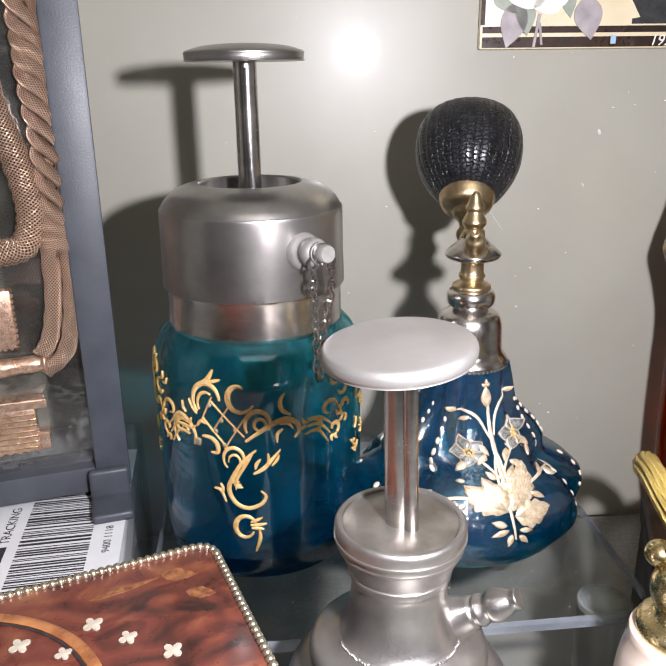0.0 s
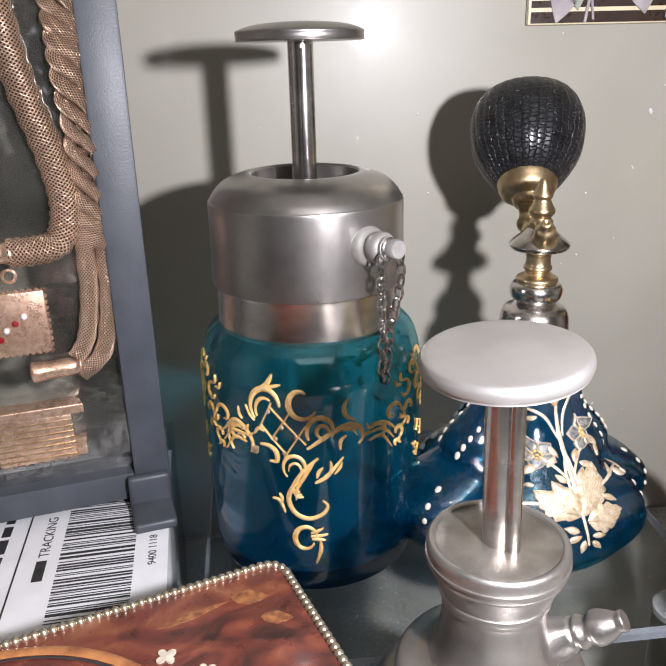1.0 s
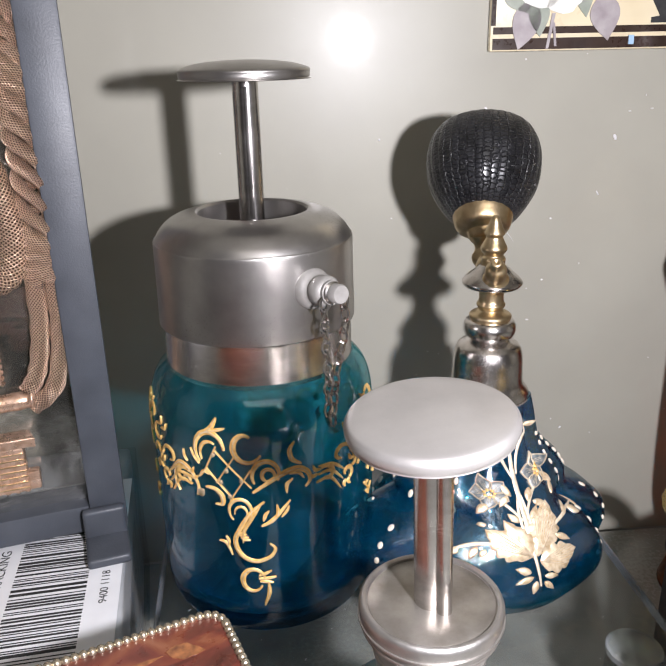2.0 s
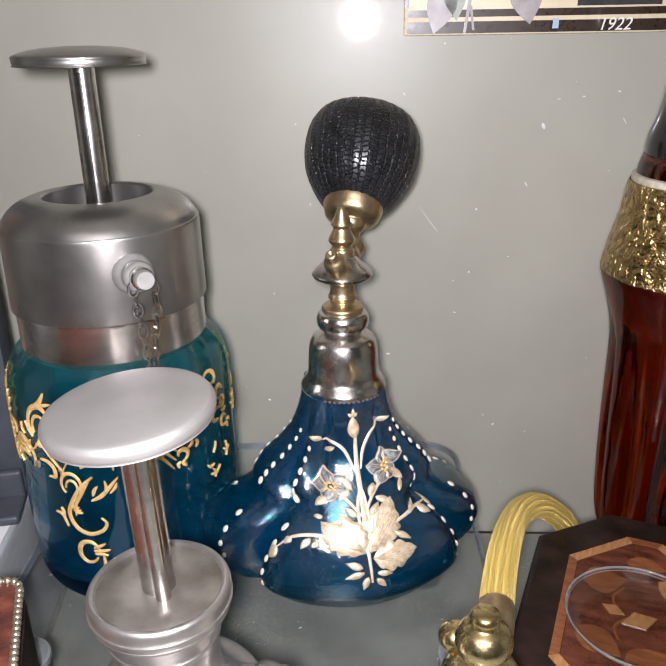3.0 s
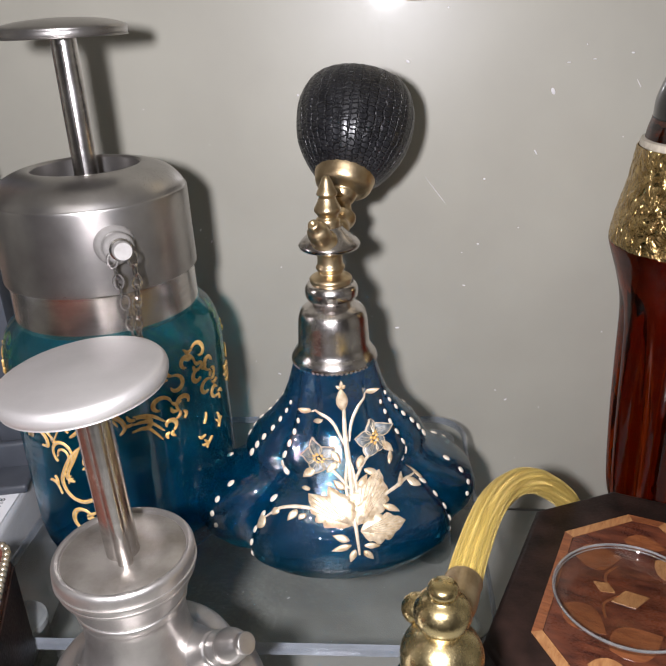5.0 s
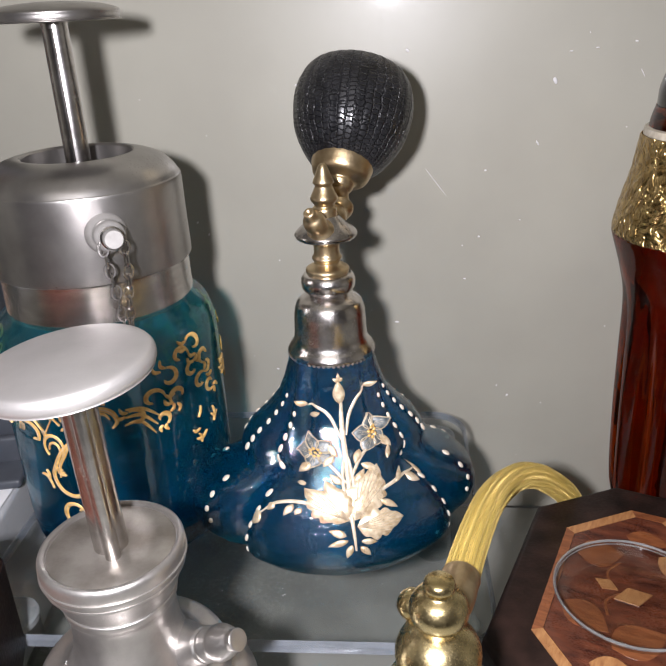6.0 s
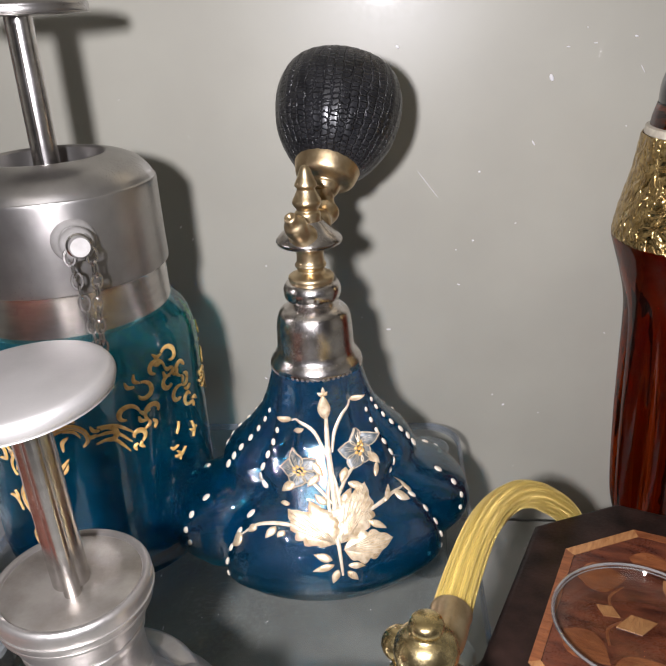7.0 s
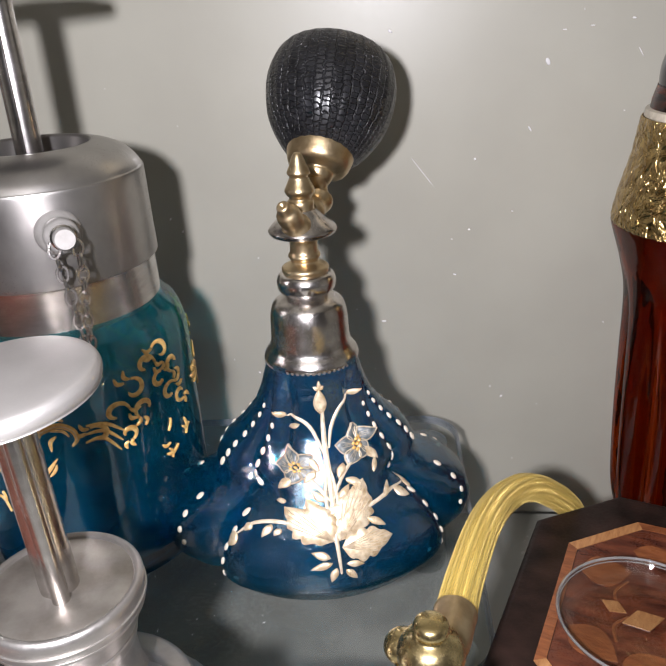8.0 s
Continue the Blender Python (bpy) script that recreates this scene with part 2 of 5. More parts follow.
def braid(name, lo, hi, across, along, metal, rough):
    """Woven strands on a tube: two crossing waves over its UV."""
    m, t, p = nodes_of(name)
    tc = t.nodes.new("ShaderNodeTexCoord")
    waves = []
    for k in (1, -1):
        mp = t.nodes.new("ShaderNodeMapping")
        mp.inputs["Scale"].default_value = (across, along * k, 1)
        link(t, tc.outputs["UV"], mp.inputs[0])
        w = t.nodes.new("ShaderNodeTexWave")
        w.wave_type, w.bands_direction = "BANDS", "DIAGONAL"
        w.inputs["Scale"].default_value, w.inputs["Distortion"].default_value, w.inputs["Detail"].default_value = 1.0, 0.6, 1.0
        link(t, mp.outputs[0], w.inputs["Vector"])
        waves.append(w)
    mx = t.nodes.new("ShaderNodeMath")
    mx.operation = "MAXIMUM"
    link(t, waves[0].outputs["Fac"], mx.inputs[0])
    link(t, waves[1].outputs["Fac"], mx.inputs[1])
    r = t.nodes.new("ShaderNodeValToRGB")
    r.color_ramp.elements[0].position, r.color_ramp.elements[0].color = 0.25, (*lo, 1)
    r.color_ramp.elements[1].position, r.color_ramp.elements[1].color = 0.95, (*hi, 1)
    link(t, mx.outputs[0], r.inputs[0])
    link(t, r.outputs[0], p.inputs["Base Color"])
    p.inputs["Metallic"].default_value, p.inputs["Roughness"].default_value = metal, rough
    bump(t, p, mx.outputs[0], 1.0, 0.0008)
    return m




def tortoiseshell():
    m, t, p = nodes_of("red_brown_tortoiseshell")
    n, r = noise_ramp(t, 46, (0.030, 0.012, 0.010), (0.22, 0.085, 0.045), detail=7, stretch=(1, 1.6, 1))
    n.inputs["Distortion"].default_value = 1.4
    for pos, col in ((0.44, (0.085, 0.024, 0.017)), (0.52, (0.13, 0.032, 0.022)), (0.60, (0.17, 0.050, 0.026))):
        r.color_ramp.elements.new(pos).color = (*col, 1)
    link(t, r.outputs[0], p.inputs["Base Color"])
    g, gr = noise_ramp(t, 260, (0.24,) * 3, (0.46,) * 3)
    link(t, gr.outputs[0], p.inputs["Roughness"])
    p.inputs["Coat Weight"].default_value, p.inputs["Coat Roughness"].default_value = 0.3, 0.12
    bump(t, p, g.outputs["Fac"], 0.2, 0.0004)
    return m


TORTOISE = tortoiseshell()
RUBBER = rubber()
MESH_ROPE = braid("woven_rose_gold_mesh", (0.14, 0.082, 0.056), (0.82, 0.58, 0.43), 11, 430, 0.85, 0.30)
HOSE = braid("woven_gold_thread", (0.24, 0.14, 0.014), (0.86, 0.63, 0.15), 20, 1500, 0.3, 0.36)


def crumpled_gold():
    m, t, p = nodes_of("crumpled_gold_foil")
    tc = t.nodes.new("ShaderNodeTexCoord")
    v = t.nodes.new("ShaderNodeTexNoise")
    for key, value in (("Scale", 170), ("Detail", 2), ("Distortion", 1.8), ("Roughness", 0.5)):
        v.inputs[key].default_value = value
    link(t, tc.outputs["Object"], v.inputs["Vector"])
    n, r = noise_ramp(t, 300, (0.30, 0.19, 0.065), (0.62, 0.45, 0.20))
    link(t, r.outputs[0], p.inputs["Base Color"])
    p.inputs["Metallic"].default_value, p.inputs["Roughness"].default_value = 1.0, 0.25
    bump(t, p, v.outputs["Fac"], 1.0, 0.0032)
    return m


FOIL = crumpled_gold()


# ---- building helpers ----
def thing(name, m, label, category, group="", kind=""):
    e = new(name)
    e.empty_display_size = 0.01
    e.matrix_world = m
    return tagged(e, label, category, group, kind)


def mesh_of(name, bm, material, smooth=True, angle=40):
    bmesh.ops.recalc_face_normals(bm, faces=bm.faces)
    me = bpy.data.meshes.new(name)
    bm.to_mesh(me)
    bm.free()
    me.materials.append(material)
    if smooth:
        for p in me.polygons:
            p.use_smooth = True
        me.set_sharp_from_angle(angle=radians(angle))
    return me


def part(name, bm, material, parent=None, label="", smooth=True, angle=40):
    """Links a bmesh as one mesh object under a thing or a part."""
    ob = new(name, mesh_of(name, bm, material, smooth, angle))
    ob.parent = parent
    return tagged(ob, label) if label else ob


def lathe(profile, n=64, shape=None, uv=False):
    """A body of revolution from (r, z) pairs, closed at r = 0. shape(r, z, a) may change the radius."""
    bm = bmesh.new()
    rings = []
    for r, z in profile:
        if r < 1e-6:
            rings.append([bm.verts.new((0, 0, z))])
        else:
            ring = []
            for i in range(n):
                a = 2 * math.pi * i / n
                q = shape(r, z, a) if shape else r
                ring.append(bm.verts.new((q * math.cos(a), q * math.sin(a), z)))
            rings.append(ring)
    lay = bm.loops.layers.uv.new("UVMap") if uv else None
    for k, (a, b) in enumerate(zip(rings, rings[1:])):
        for i in range(n):
            j = (i + 1) % n
            if len(a) == 1 and len(b) == 1:
                continue
            if len(a) == 1:
                f = bm.faces.new((a[0], b[j], b[i]))
            elif len(b) == 1:
                f = bm.faces.new((a[i], a[j], b[0]))
            else:
                f = bm.faces.new((a[i], a[j], b[j], b[i]))
                if uv:
                    for lp, (u, v) in zip(f.loops, ((i, k), (i + 1, k), (i + 1, k + 1), (i, k + 1))):
                        lp[lay].uv = (u / n, v / (len(rings) - 1))
    return bm


def smooth_profile(pairs, steps=6):
    """A rounder profile through (r, z) pairs."""
    out = []
    p = [Vector((a, b)) for a, b in pairs]
    for i in range(len(p) - 1):
        p0, p1, p2, p3 = p[max(i - 1, 0)], p[i], p[i + 1], p[min(i + 2, len(p) - 1)]
        for s in range(steps):
            t = s / steps
            q = 0.5 * (2 * p1 + (p2 - p0) * t + (2 * p0 - 5 * p1 + 4 * p2 - p3) * t * t + (3 * p1 - p0 - 3 * p2 + p3) * t ** 3)
            out.append((max(q.x, 0.0), q.y))
    out.append(tuple(p[-1]))
    return out


def smooth_path(points, steps=8):
    p = [Vector(a) for a in points]
    out = []
    for i in range(len(p) - 1):
        p0, p1, p2, p3 = p[max(i - 1, 0)], p[i], p[i + 1], p[min(i + 2, len(p) - 1)]
        for s in range(steps):
            t = s / steps
            out.append(0.5 * (2 * p1 + (p2 - p0) * t + (2 * p0 - 5 * p1 + 4 * p2 - p3) * t * t + (3 * p1 - p0 - 3 * p2 + p3) * t ** 3))
    out.append(p[-1])
    return out


def sweep(points, radius, n=12, flat=1.0, bm=None, up=(0, 0, 1), shape=None):
    """A tube with end caps along points; radius may be a function of 0..1; shape(a, s) ripples it."""
    bm = bm or bmesh.new()
    lay = bm.loops.layers.uv.verify()
    rings, length = [], [0.0]
    m = len(points)
    side = None
    for i, c in enumerate(points):
        d = (points[min(i + 1, m - 1)] - points[max(i - 1, 0)]).normalized()
        if side is None:
            side = d.cross(Vector(up))
            if side.length < 1e-4:
                side = d.cross(Vector((1, 0, 0)))
        side = (side - d * side.dot(d)).normalized()
        upv = side.cross(d).normalized()
        s = i / (m - 1)
        r = radius(s) if callable(radius) else radius
        ring = []
        for k in range(n):
            a = 2 * math.pi * k / n
            q = r * (shape(a, s) if shape else 1)
            ring.append(bm.verts.new(c + side * (q * math.cos(a)) + upv * (q * flat * math.sin(a))))
        rings.append(ring)
        if i:
            length.append(length[-1] + (c - points[i - 1]).length)
    for i in range(m - 1):
        for k in range(n):
            j = (k + 1) % n
            f = bm.faces.new((rings[i][k], rings[i][j], rings[i + 1][j], rings[i + 1][k]))
            for lp, uv in zip(f.loops, ((k / n, length[i]), ((k + 1) / n, length[i]), ((k + 1) / n, length[i + 1]), (k / n, length[i + 1]))):
                lp[lay].uv = uv
    bm.faces.new(rings[0])
    bm.faces.new(rings[-1])
    return bm


def box(sx, sy, sz, at=(0, 0, 0), bevel=0.0, segments=2, bm=None):
    """A box with its centre at a place and rounded edges."""
    own = bmesh.new()
    bmesh.ops.create_cube(own, size=1)
    bmesh.ops.scale(own, vec=(sx, sy, sz), verts=own.verts)
    if bevel:
        bmesh.ops.bevel(own, geom=list(own.edges), offset=bevel, segments=segments, affect="EDGES", profile=0.6)
    bmesh.ops.translate(own, vec=at, verts=own.verts)
    return own


def prism(outline, z0, z1, bevel=0.0, segments=3):
    """An upright prism over a closed outline of (x, y)."""
    bm = bmesh.new()
    lo = [bm.verts.new((x, y, z0)) for x, y in outline]
    hi = [bm.verts.new((x, y, z1)) for x, y in outline]
    n = len(outline)
    bm.faces.new(lo[::-1])
    top = bm.faces.new(hi)
    for i in range(n):
        bm.faces.new((lo[i], lo[(i + 1) % n], hi[(i + 1) % n], hi[i]))
    if bevel:
        bmesh.ops.bevel(bm, geom=list(top.edges), offset=bevel, segments=segments, affect="EDGES", profile=0.5)
    return bm


def rounded(sx, sy, r, n=8):
    """A rectangle's outline with round corners, about its centre."""
    out = []
    for cx, cy, a0 in ((sx / 2 - r, sy / 2 - r, 0), (-sx / 2 + r, sy / 2 - r, 90), (-sx / 2 + r, -sy / 2 + r, 180), (sx / 2 - r, -sy / 2 + r, 270)):
        for i in range(n + 1):
            a = radians(a0 + 90 * i / n)
            out.append((cx + r * math.cos(a), cy + r * math.sin(a)))
    return out


def ball(r, at=(0, 0, 0), squash=1.0, seg=16):
    bm = bmesh.new()
    bmesh.ops.create_uvsphere(bm, u_segments=seg, v_segments=max(6, seg // 2), radius=r)
    bmesh.ops.scale(bm, vec=(1, 1, squash), verts=bm.verts)
    bmesh.ops.translate(bm, vec=at, verts=bm.verts)
    return bm


def turned(bm, a, b):
    """Lays a lathe whose axis is z along the way from a to b, with its foot at a."""
    d = (Vector(b) - Vector(a)).normalized()
    m = Matrix.Translation(a) @ d.to_track_quat("Z", "Y").to_matrix().to_4x4()
    bmesh.ops.transform(bm, matrix=m, verts=bm.verts)
    return bm


# enamel laid on a curved surface: place(u, v) gives the point and the outward normal
def stroke(bm, place, pts, width, height=0.0005, taper=True, n=6):
    path = pts
    rows = []
    m = len(path)
    for i, (u, v) in enumerate(path):
        c, nor = place(u, v)
        a, b = place(*path[max(i - 1, 0)])[0], place(*path[min(i + 1, m - 1)])[0]
        d = (b - a)
        d = d.normalized() if d.length > 1e-9 else Vector((1, 0, 0))
        side = d.cross(nor).normalized()
        s = i / (m - 1)
        w = width * (0.18 + 0.92 * math.sin(math.pi * min(1, max(0, 0.12 + 0.8 * s)))) if taper else width
        rows.append([bm.verts.new(c + side * (w / 2 * math.cos(2 * math.pi * k / n)) + nor * (height * math.sin(2 * math.pi * k / n))) for k in range(n)])
    for p, q in zip(rows, rows[1:]):
        for k in range(n):
            bm.faces.new((p[k], p[(k + 1) % n], q[(k + 1) % n], q[k]))
    bm.faces.new(rows[0])
    bm.faces.new(rows[-1])


def pad(bm, place, outline, height=0.0004):
    """A slightly domed enamel patch over a closed outline of (u, v)."""
    cu, cv = sum(p[0] for p in outline) / len(outline), sum(p[1] for p in outline) / len(outline)
    rings = []
    for k, lift in ((1.0, -0.2), (0.9, 0.7), (0.5, 1.0)):
        ring = []
        for u, v in outline:
            c, nor = place(cu + (u - cu) * k, cv + (v - cv) * k)
            ring.append(bm.verts.new(c + nor * height * lift))
        rings.append(ring)
    n = len(outline)
    for a, b in zip(rings, rings[1:]):
        for i in range(n):
            bm.faces.new((a[i], a[(i + 1) % n], b[(i + 1) % n], b[i]))
    c, nor = place(cu, cv)
    top = bm.verts.new(c + nor * height * 1.05)
    for i in range(n):
        bm.faces.new((rings[-1][i], rings[-1][(i + 1) % n], top))


def arc(cx, cy, r0, r1, a0, a1, n=18, sy=1.0):
    return [(cx + (r0 + (r1 - r0) * i / n) * math.cos(radians(a0 + (a1 - a0) * i / n)), cy + sy * (r0 + (r1 - r0) * i / n) * math.sin(radians(a0 + (a1 - a0) * i / n))) for i in range(n + 1)]


def curve2(*xy, steps=6):
    p = smooth_path([(xy[i], xy[i + 1], 0) for i in range(0, len(xy), 2)], steps)
    return [(q.x, q.y) for q in p]


def leaf_outline(x0, y0, x1, y1, w, teeth=0, n=22):
    """A leaf from its foot to its tip, with toothed edges if wanted."""
    d = Vector((x1 - x0, y1 - y0))
    nrm = Vector((-d.y, d.x)).normalized()
    out = []
    for side in (1, -1):
        for i in range(n):
            s = i / n if side == 1 else 1 - i / n
            b = math.sin(math.pi * s ** 0.8) * w / 2
            if teeth:
                b *= 0.78 + 0.28 * abs(math.sin(math.pi * teeth * s))
            q = Vector((x0, y0)) + d * s + nrm * side * b
            out.append((q.x, q.y))
    return out


# ---- the case: back panel and shelf, with unseen sides, top and shop shell ----
WALL_YAW, WALL_AT, SHELF_Z = 4.0, (0.076, 0.400), -0.075


def slab(name, sx, sy, sz, m, material, label, category):
    ob = part(name, box(sx, sy, sz), material, smooth=False)
    ob.matrix_world = m
    return tagged(ob, label, category, kind="structure")


back = pose(WALL_AT[0], WALL_AT[1], 0, 0, 0, WALL_YAW)
slab("wall_back", 1.40, 0.012, 0.70, back @ pose(0, 0.006, SHELF_Z + 0.35), WALL, "glossy grey-beige painted back panel of a display case", "wall")
slab("shelf", 1.40, 0.50, 0.012, back @ pose(0, -0.252, SHELF_Z - 0.006), SHELF, "dark grey satin shelf under the bottles", "shelf")
# unseen sides, top and shop walls, added to close in light and reflections
slab("wall_west", 0.012, 0.50, 0.70, back @ pose(-0.70, -0.252, SHELF_Z + 0.35), WALL, "unseen grey painted case side, added to close in reflections", "wall")
slab("wall_east", 0.012, 0.50, 0.70, back @ pose(0.70, -0.252, SHELF_Z + 0.35), WALL, "unseen grey painted case side, added to close in reflections", "wall")
slab("case_top", 1.41, 0.50, 0.012, back @ pose(0, -0.252, SHELF_Z + 0.71), WALL, "unseen grey painted case top, added to close in reflections", "case top")
slab("floor", 4.0, 4.0, 0.02, pose(0, -1.2, -0.95), ROOM, "unseen shop floor, added to close in reflections", "floor")
slab("ceiling", 4.0, 4.0, 0.02, pose(0, -1.2, 1.65), ROOM, "unseen shop ceiling, added to close in reflections", "ceiling")
slab("wall_south", 4.0, 0.02, 2.6, pose(0, -3.2, 0.35), ROOM, "unseen shop wall, added to close in reflections", "wall")
slab("wall_north", 4.0, 0.02, 2.6, pose(0, 0.8, 0.35), ROOM, "unseen shop wall, added to close in reflections", "wall")
slab("wall_left_room", 0.02, 4.0, 2.6, pose(-2.0, -1.2, 0.35), ROOM, "unseen shop wall, added to close in reflections", "wall")
slab("wall_right_room", 0.02, 4.0, 2.6, pose(2.0, -1.2, 0.35), ROOM, "unseen shop wall, added to close in reflections", "wall")


# ---- clear acrylic riser under the two blue bottles ----
def acrylic_riser():
    m = pose(0.0205, 0.292, SHELF_Z, 0, 0, 6.0)
    e = thing("display_riser", m, "clear acrylic riser with rounded corners on four round legs", "display riser")
    h = -SHELF_Z
    top = part("top_plate", prism(rounded(0.184, 0.150, 0.016), h - 0.0040, h, 0.0008), ACRYLIC, e)
    top.visible_shadow = False
    rim = bmesh.new()
    out, inn = rounded(0.1856, 0.1516, 0.0166), rounded(0.1826, 0.1486, 0.0152)
    n = len(out)
    v = [[rim.verts.new((x, y, z)) for x, y in o] for o, z in ((out, h - 0.0032), (out, h - 0.0004), (inn, h + 0.0006), (inn, h - 0.0032))]
    for a, b in zip(v, v[1:] + v[:1]):
        for i in range(n):
            rim.faces.new((a[i], a[(i + 1) % n], b[(i + 1) % n], b[i]))
    part("polished_edge", rim, ACRYLIC_EDGE, e, "bright polished edge of the plate")
    for x, y in ((0.078, 0.061), (-0.078, 0.061), (0.078, -0.061), (-0.078, -0.061)):
        leg = part("leg", lathe([(0, 0), (0.0090, 0), (0.0095, 0.0006), (0.0095, h - 0.006), (0.0088, h - 0.0045), (0, h - 0.0045)], 32), ACRYLIC, e)
        leg.location = (x, y, 0)
        leg.visible_shadow = False
        # disc whose white colour imitates the highlight at the leg's top
        ring = part("leg_cap_highlight", lathe([(0, h - 0.0047), (0.0084, h - 0.0046), (0.0098, h - 0.0050), (0.0098, h - 0.0072), (0.0074, h - 0.0066)], 32), LEG_HIGHLIGHT, leg)


acrylic_riser()


# ---- the tall blue pump bottle ----
def chain_link():
    bm = bmesh.new()
    pts = [Vector((0.0015 * math.cos(a), 0, 0.0024 * math.sin(a))) for a in (2 * math.pi * i / 12 for i in range(12))]
    rings = []
    for i, c in enumerate(pts):
        d = (pts[(i + 1) % 12] - pts[i - 1]).normalized()
        s = Vector((0, 1, 0))
        u = s.cross(d)
        rings.append([bm.verts.new(c + (s * math.cos(b) + u * math.sin(b)) * 0.00046) for b in (2 * math.pi * k / 5 for k in range(5))])
    for i in range(12):
        for k in range(5):
            bm.faces.new((rings[i][k], rings[i][(k + 1) % 5], rings[(i + 1) % 12][(k + 1) % 5], rings[(i + 1) % 12][k]))
    return mesh_of("link", bm, CHROME)


LINK = chain_link()


def scroll_motif(bm, place, thin=1.0, lift=0.0004):
    """Rococo scrolls, lattice and leaves in gilt enamel, in a drawing 860 wide; place maps it to the glass."""
    def s(pts, w=15, **k):
        stroke(bm, place, pts, w * 0.000112 * thin, lift, **k)
    s(arc(278, 205, 62, 66, -5, -225), 17)
    s(arc(282, 215, 38, 48, -60, -215), 11)
    s(curve2(238, 152, 285, 128, 308, 92), 15)
    s(curve2(262, 140, 310, 132, 346, 124), 11)
    s(curve2(190, 210, 205, 240, 228, 262), 9)
    s(arc(425, 182, 34, 66, -60, -330), 17)
    s(arc(500, 290, 56, 50, 150, 385), 15)
    s(arc(505, 292, 18, 30, 90, 400), 12)
    for a, b, c, d in ((302, 205, 440, 335), (255, 270, 372, 385), (378, 222, 300, 322), (440, 268, 352, 384), (305, 190, 250, 285)):
        s(curve2(a, b, (a + c) / 2, (b + d) / 2, c, d, steps=5), 6, taper=False)
    for x, y in ((345, 275), (402, 308), (318, 318), (352, 370), (293, 220)):
        pad(bm, place, [(x + 9 * math.cos(k), y + 9 * math.sin(k)) for k in (0.6 * j for j in range(10))], 0.0005)
    s(curve2(445, 352, 500, 320, 560, 290, 620, 276, 664, 296, 676, 330, 655, 352), 17)
    s(curve2(590, 292, 630, 296, 650, 318), 9)
    s(curve2(640, 262, 604, 240, 596, 205, 616, 178), 14)
    s(curve2(604, 312, 580, 330, 578, 362), 11)
    s(curve2(205, 385, 212, 345, 180, 300, 130, 280, 85, 305, 62, 330), 15)
    s(curve2(108, 396, 84, 362, 88, 322, 118, 296), 11)
    s(curve2(150, 225, 152, 250, 168, 266), 11)
    s(curve2(140, 330, 160, 322, 176, 340), 14)
    s(curve2(250, 345, 290, 348, 318, 370, 318, 402, 288, 404), 16)
    s(curve2(225, 310, 245, 288, 270, 296), 11)
    pad(bm, place, leaf_outline(210, 382, 242, 360, 34), 0.0005)
    s(arc(388, 425, 48, 44, 40, -230), 12)
    s(arc(392, 432, 24, 26, 30, -190), 9)
    s(curve2(486, 388, 430, 430, 385, 490, 360, 545, 385, 600, 440, 622, 498, 606, 520, 575, 500, 552), 15)
    s(curve2(470, 402, 435, 450, 400, 500, 392, 548), 11)
    for k in range(4):
        s(curve2(366 + k * 9, 508 + k * 10, 384 + k * 8, 512 + k * 8, 402 + k * 7, 504 + k * 11), 9)
    s(curve2(472, 482, 520, 458, 590, 392), 13)
    s(curve2(480, 462, 488, 440, 504, 424), 11)
    s(curve2(512, 470, 538, 440, 536, 402), 11)
    s(curve2(552, 452, 574, 432, 584, 412), 9)
    s(curve2(292, 548, 322, 556, 344, 600), 12)
    s(curve2(322, 526, 332, 545, 330, 566), 11)
    s(arc(424, 704, 50, 40, -15, -330), 16)
    s(curve2(446, 694, 480, 694, 518, 688), 12)
    s(curve2(448, 682, 474, 674, 500, 662), 11)
    s(curve2(450, 706, 478, 708, 506, 712), 11)
    s(curve2(486, 716, 486, 756, 466, 806), 12)


def side_motif(bm, place):
    """The smaller scrolls between the two large motifs: a slanting band of curls and leaf sprays."""
    def s(pts, w=14):
        stroke(bm, place, pts, w * 0.000120, 0.0005)

    def curl(cx, cy, r, turn, way=1):
        pts = []
        for i in range(22):
            u = i / 21
            a = radians(turn) + way * (0.3 + 4.4 * u)
            q = r * (1.0 - 0.62 * u)
            pts.append((cx + q * math.cos(a), cy + q * math.sin(a)))
        s(pts, 14)
        for k in (0.0, 0.5):
            a = radians(turn) + way * (0.2 - k)
            s(curve2(cx + r * math.cos(a), cy + r * math.sin(a), cx + 1.4 * r * math.cos(a - way * 0.25), cy + 1.4 * r * math.sin(a - way * 0.25), cx + 1.9 * r * math.cos(a - way * 0.1), cy + 1.9 * r * math.sin(a - way * 0.1)), 11)
    for cx, cy, r, turn, way in ((196, 96, 32, 200, 1), (140, 116, 30, 20, -1), (232, 150, 28, 90, 1), (92, 168, 34, 250, 1), (176, 176, 26, 300, -1), (40, 222, 34, 10, -1), (116, 236, 30, 120, 1), (206, 232, 30, 330, -1), (-14, 268, 30, 220, 1), (248, 262, 26, 60, 1), (60, 296, 24, 80, -1)):
        curl(cx, cy, r, turn, way)
    for k in range(3):
        s(curve2(-46 + 4 * k, 286 - 26 * k, -4 + 6 * k, 282 - 20 * k, 34 + 8 * k, 336 - 28 * k), 10)
    s(curve2(176, 352, 186, 336, 190, 316), 10)
    s(curve2(150, 386, 160, 396, 176, 392), 10)
    s(curve2(160, 424, 182, 430, 204, 414), 12)
    s(curve2(170, 410, 180, 426, 176, 444), 9)
    s(curve2(246, 350, 254, 380, 244, 404), 12)
    s(curve2(234, 372, 250, 384, 266, 376), 10)


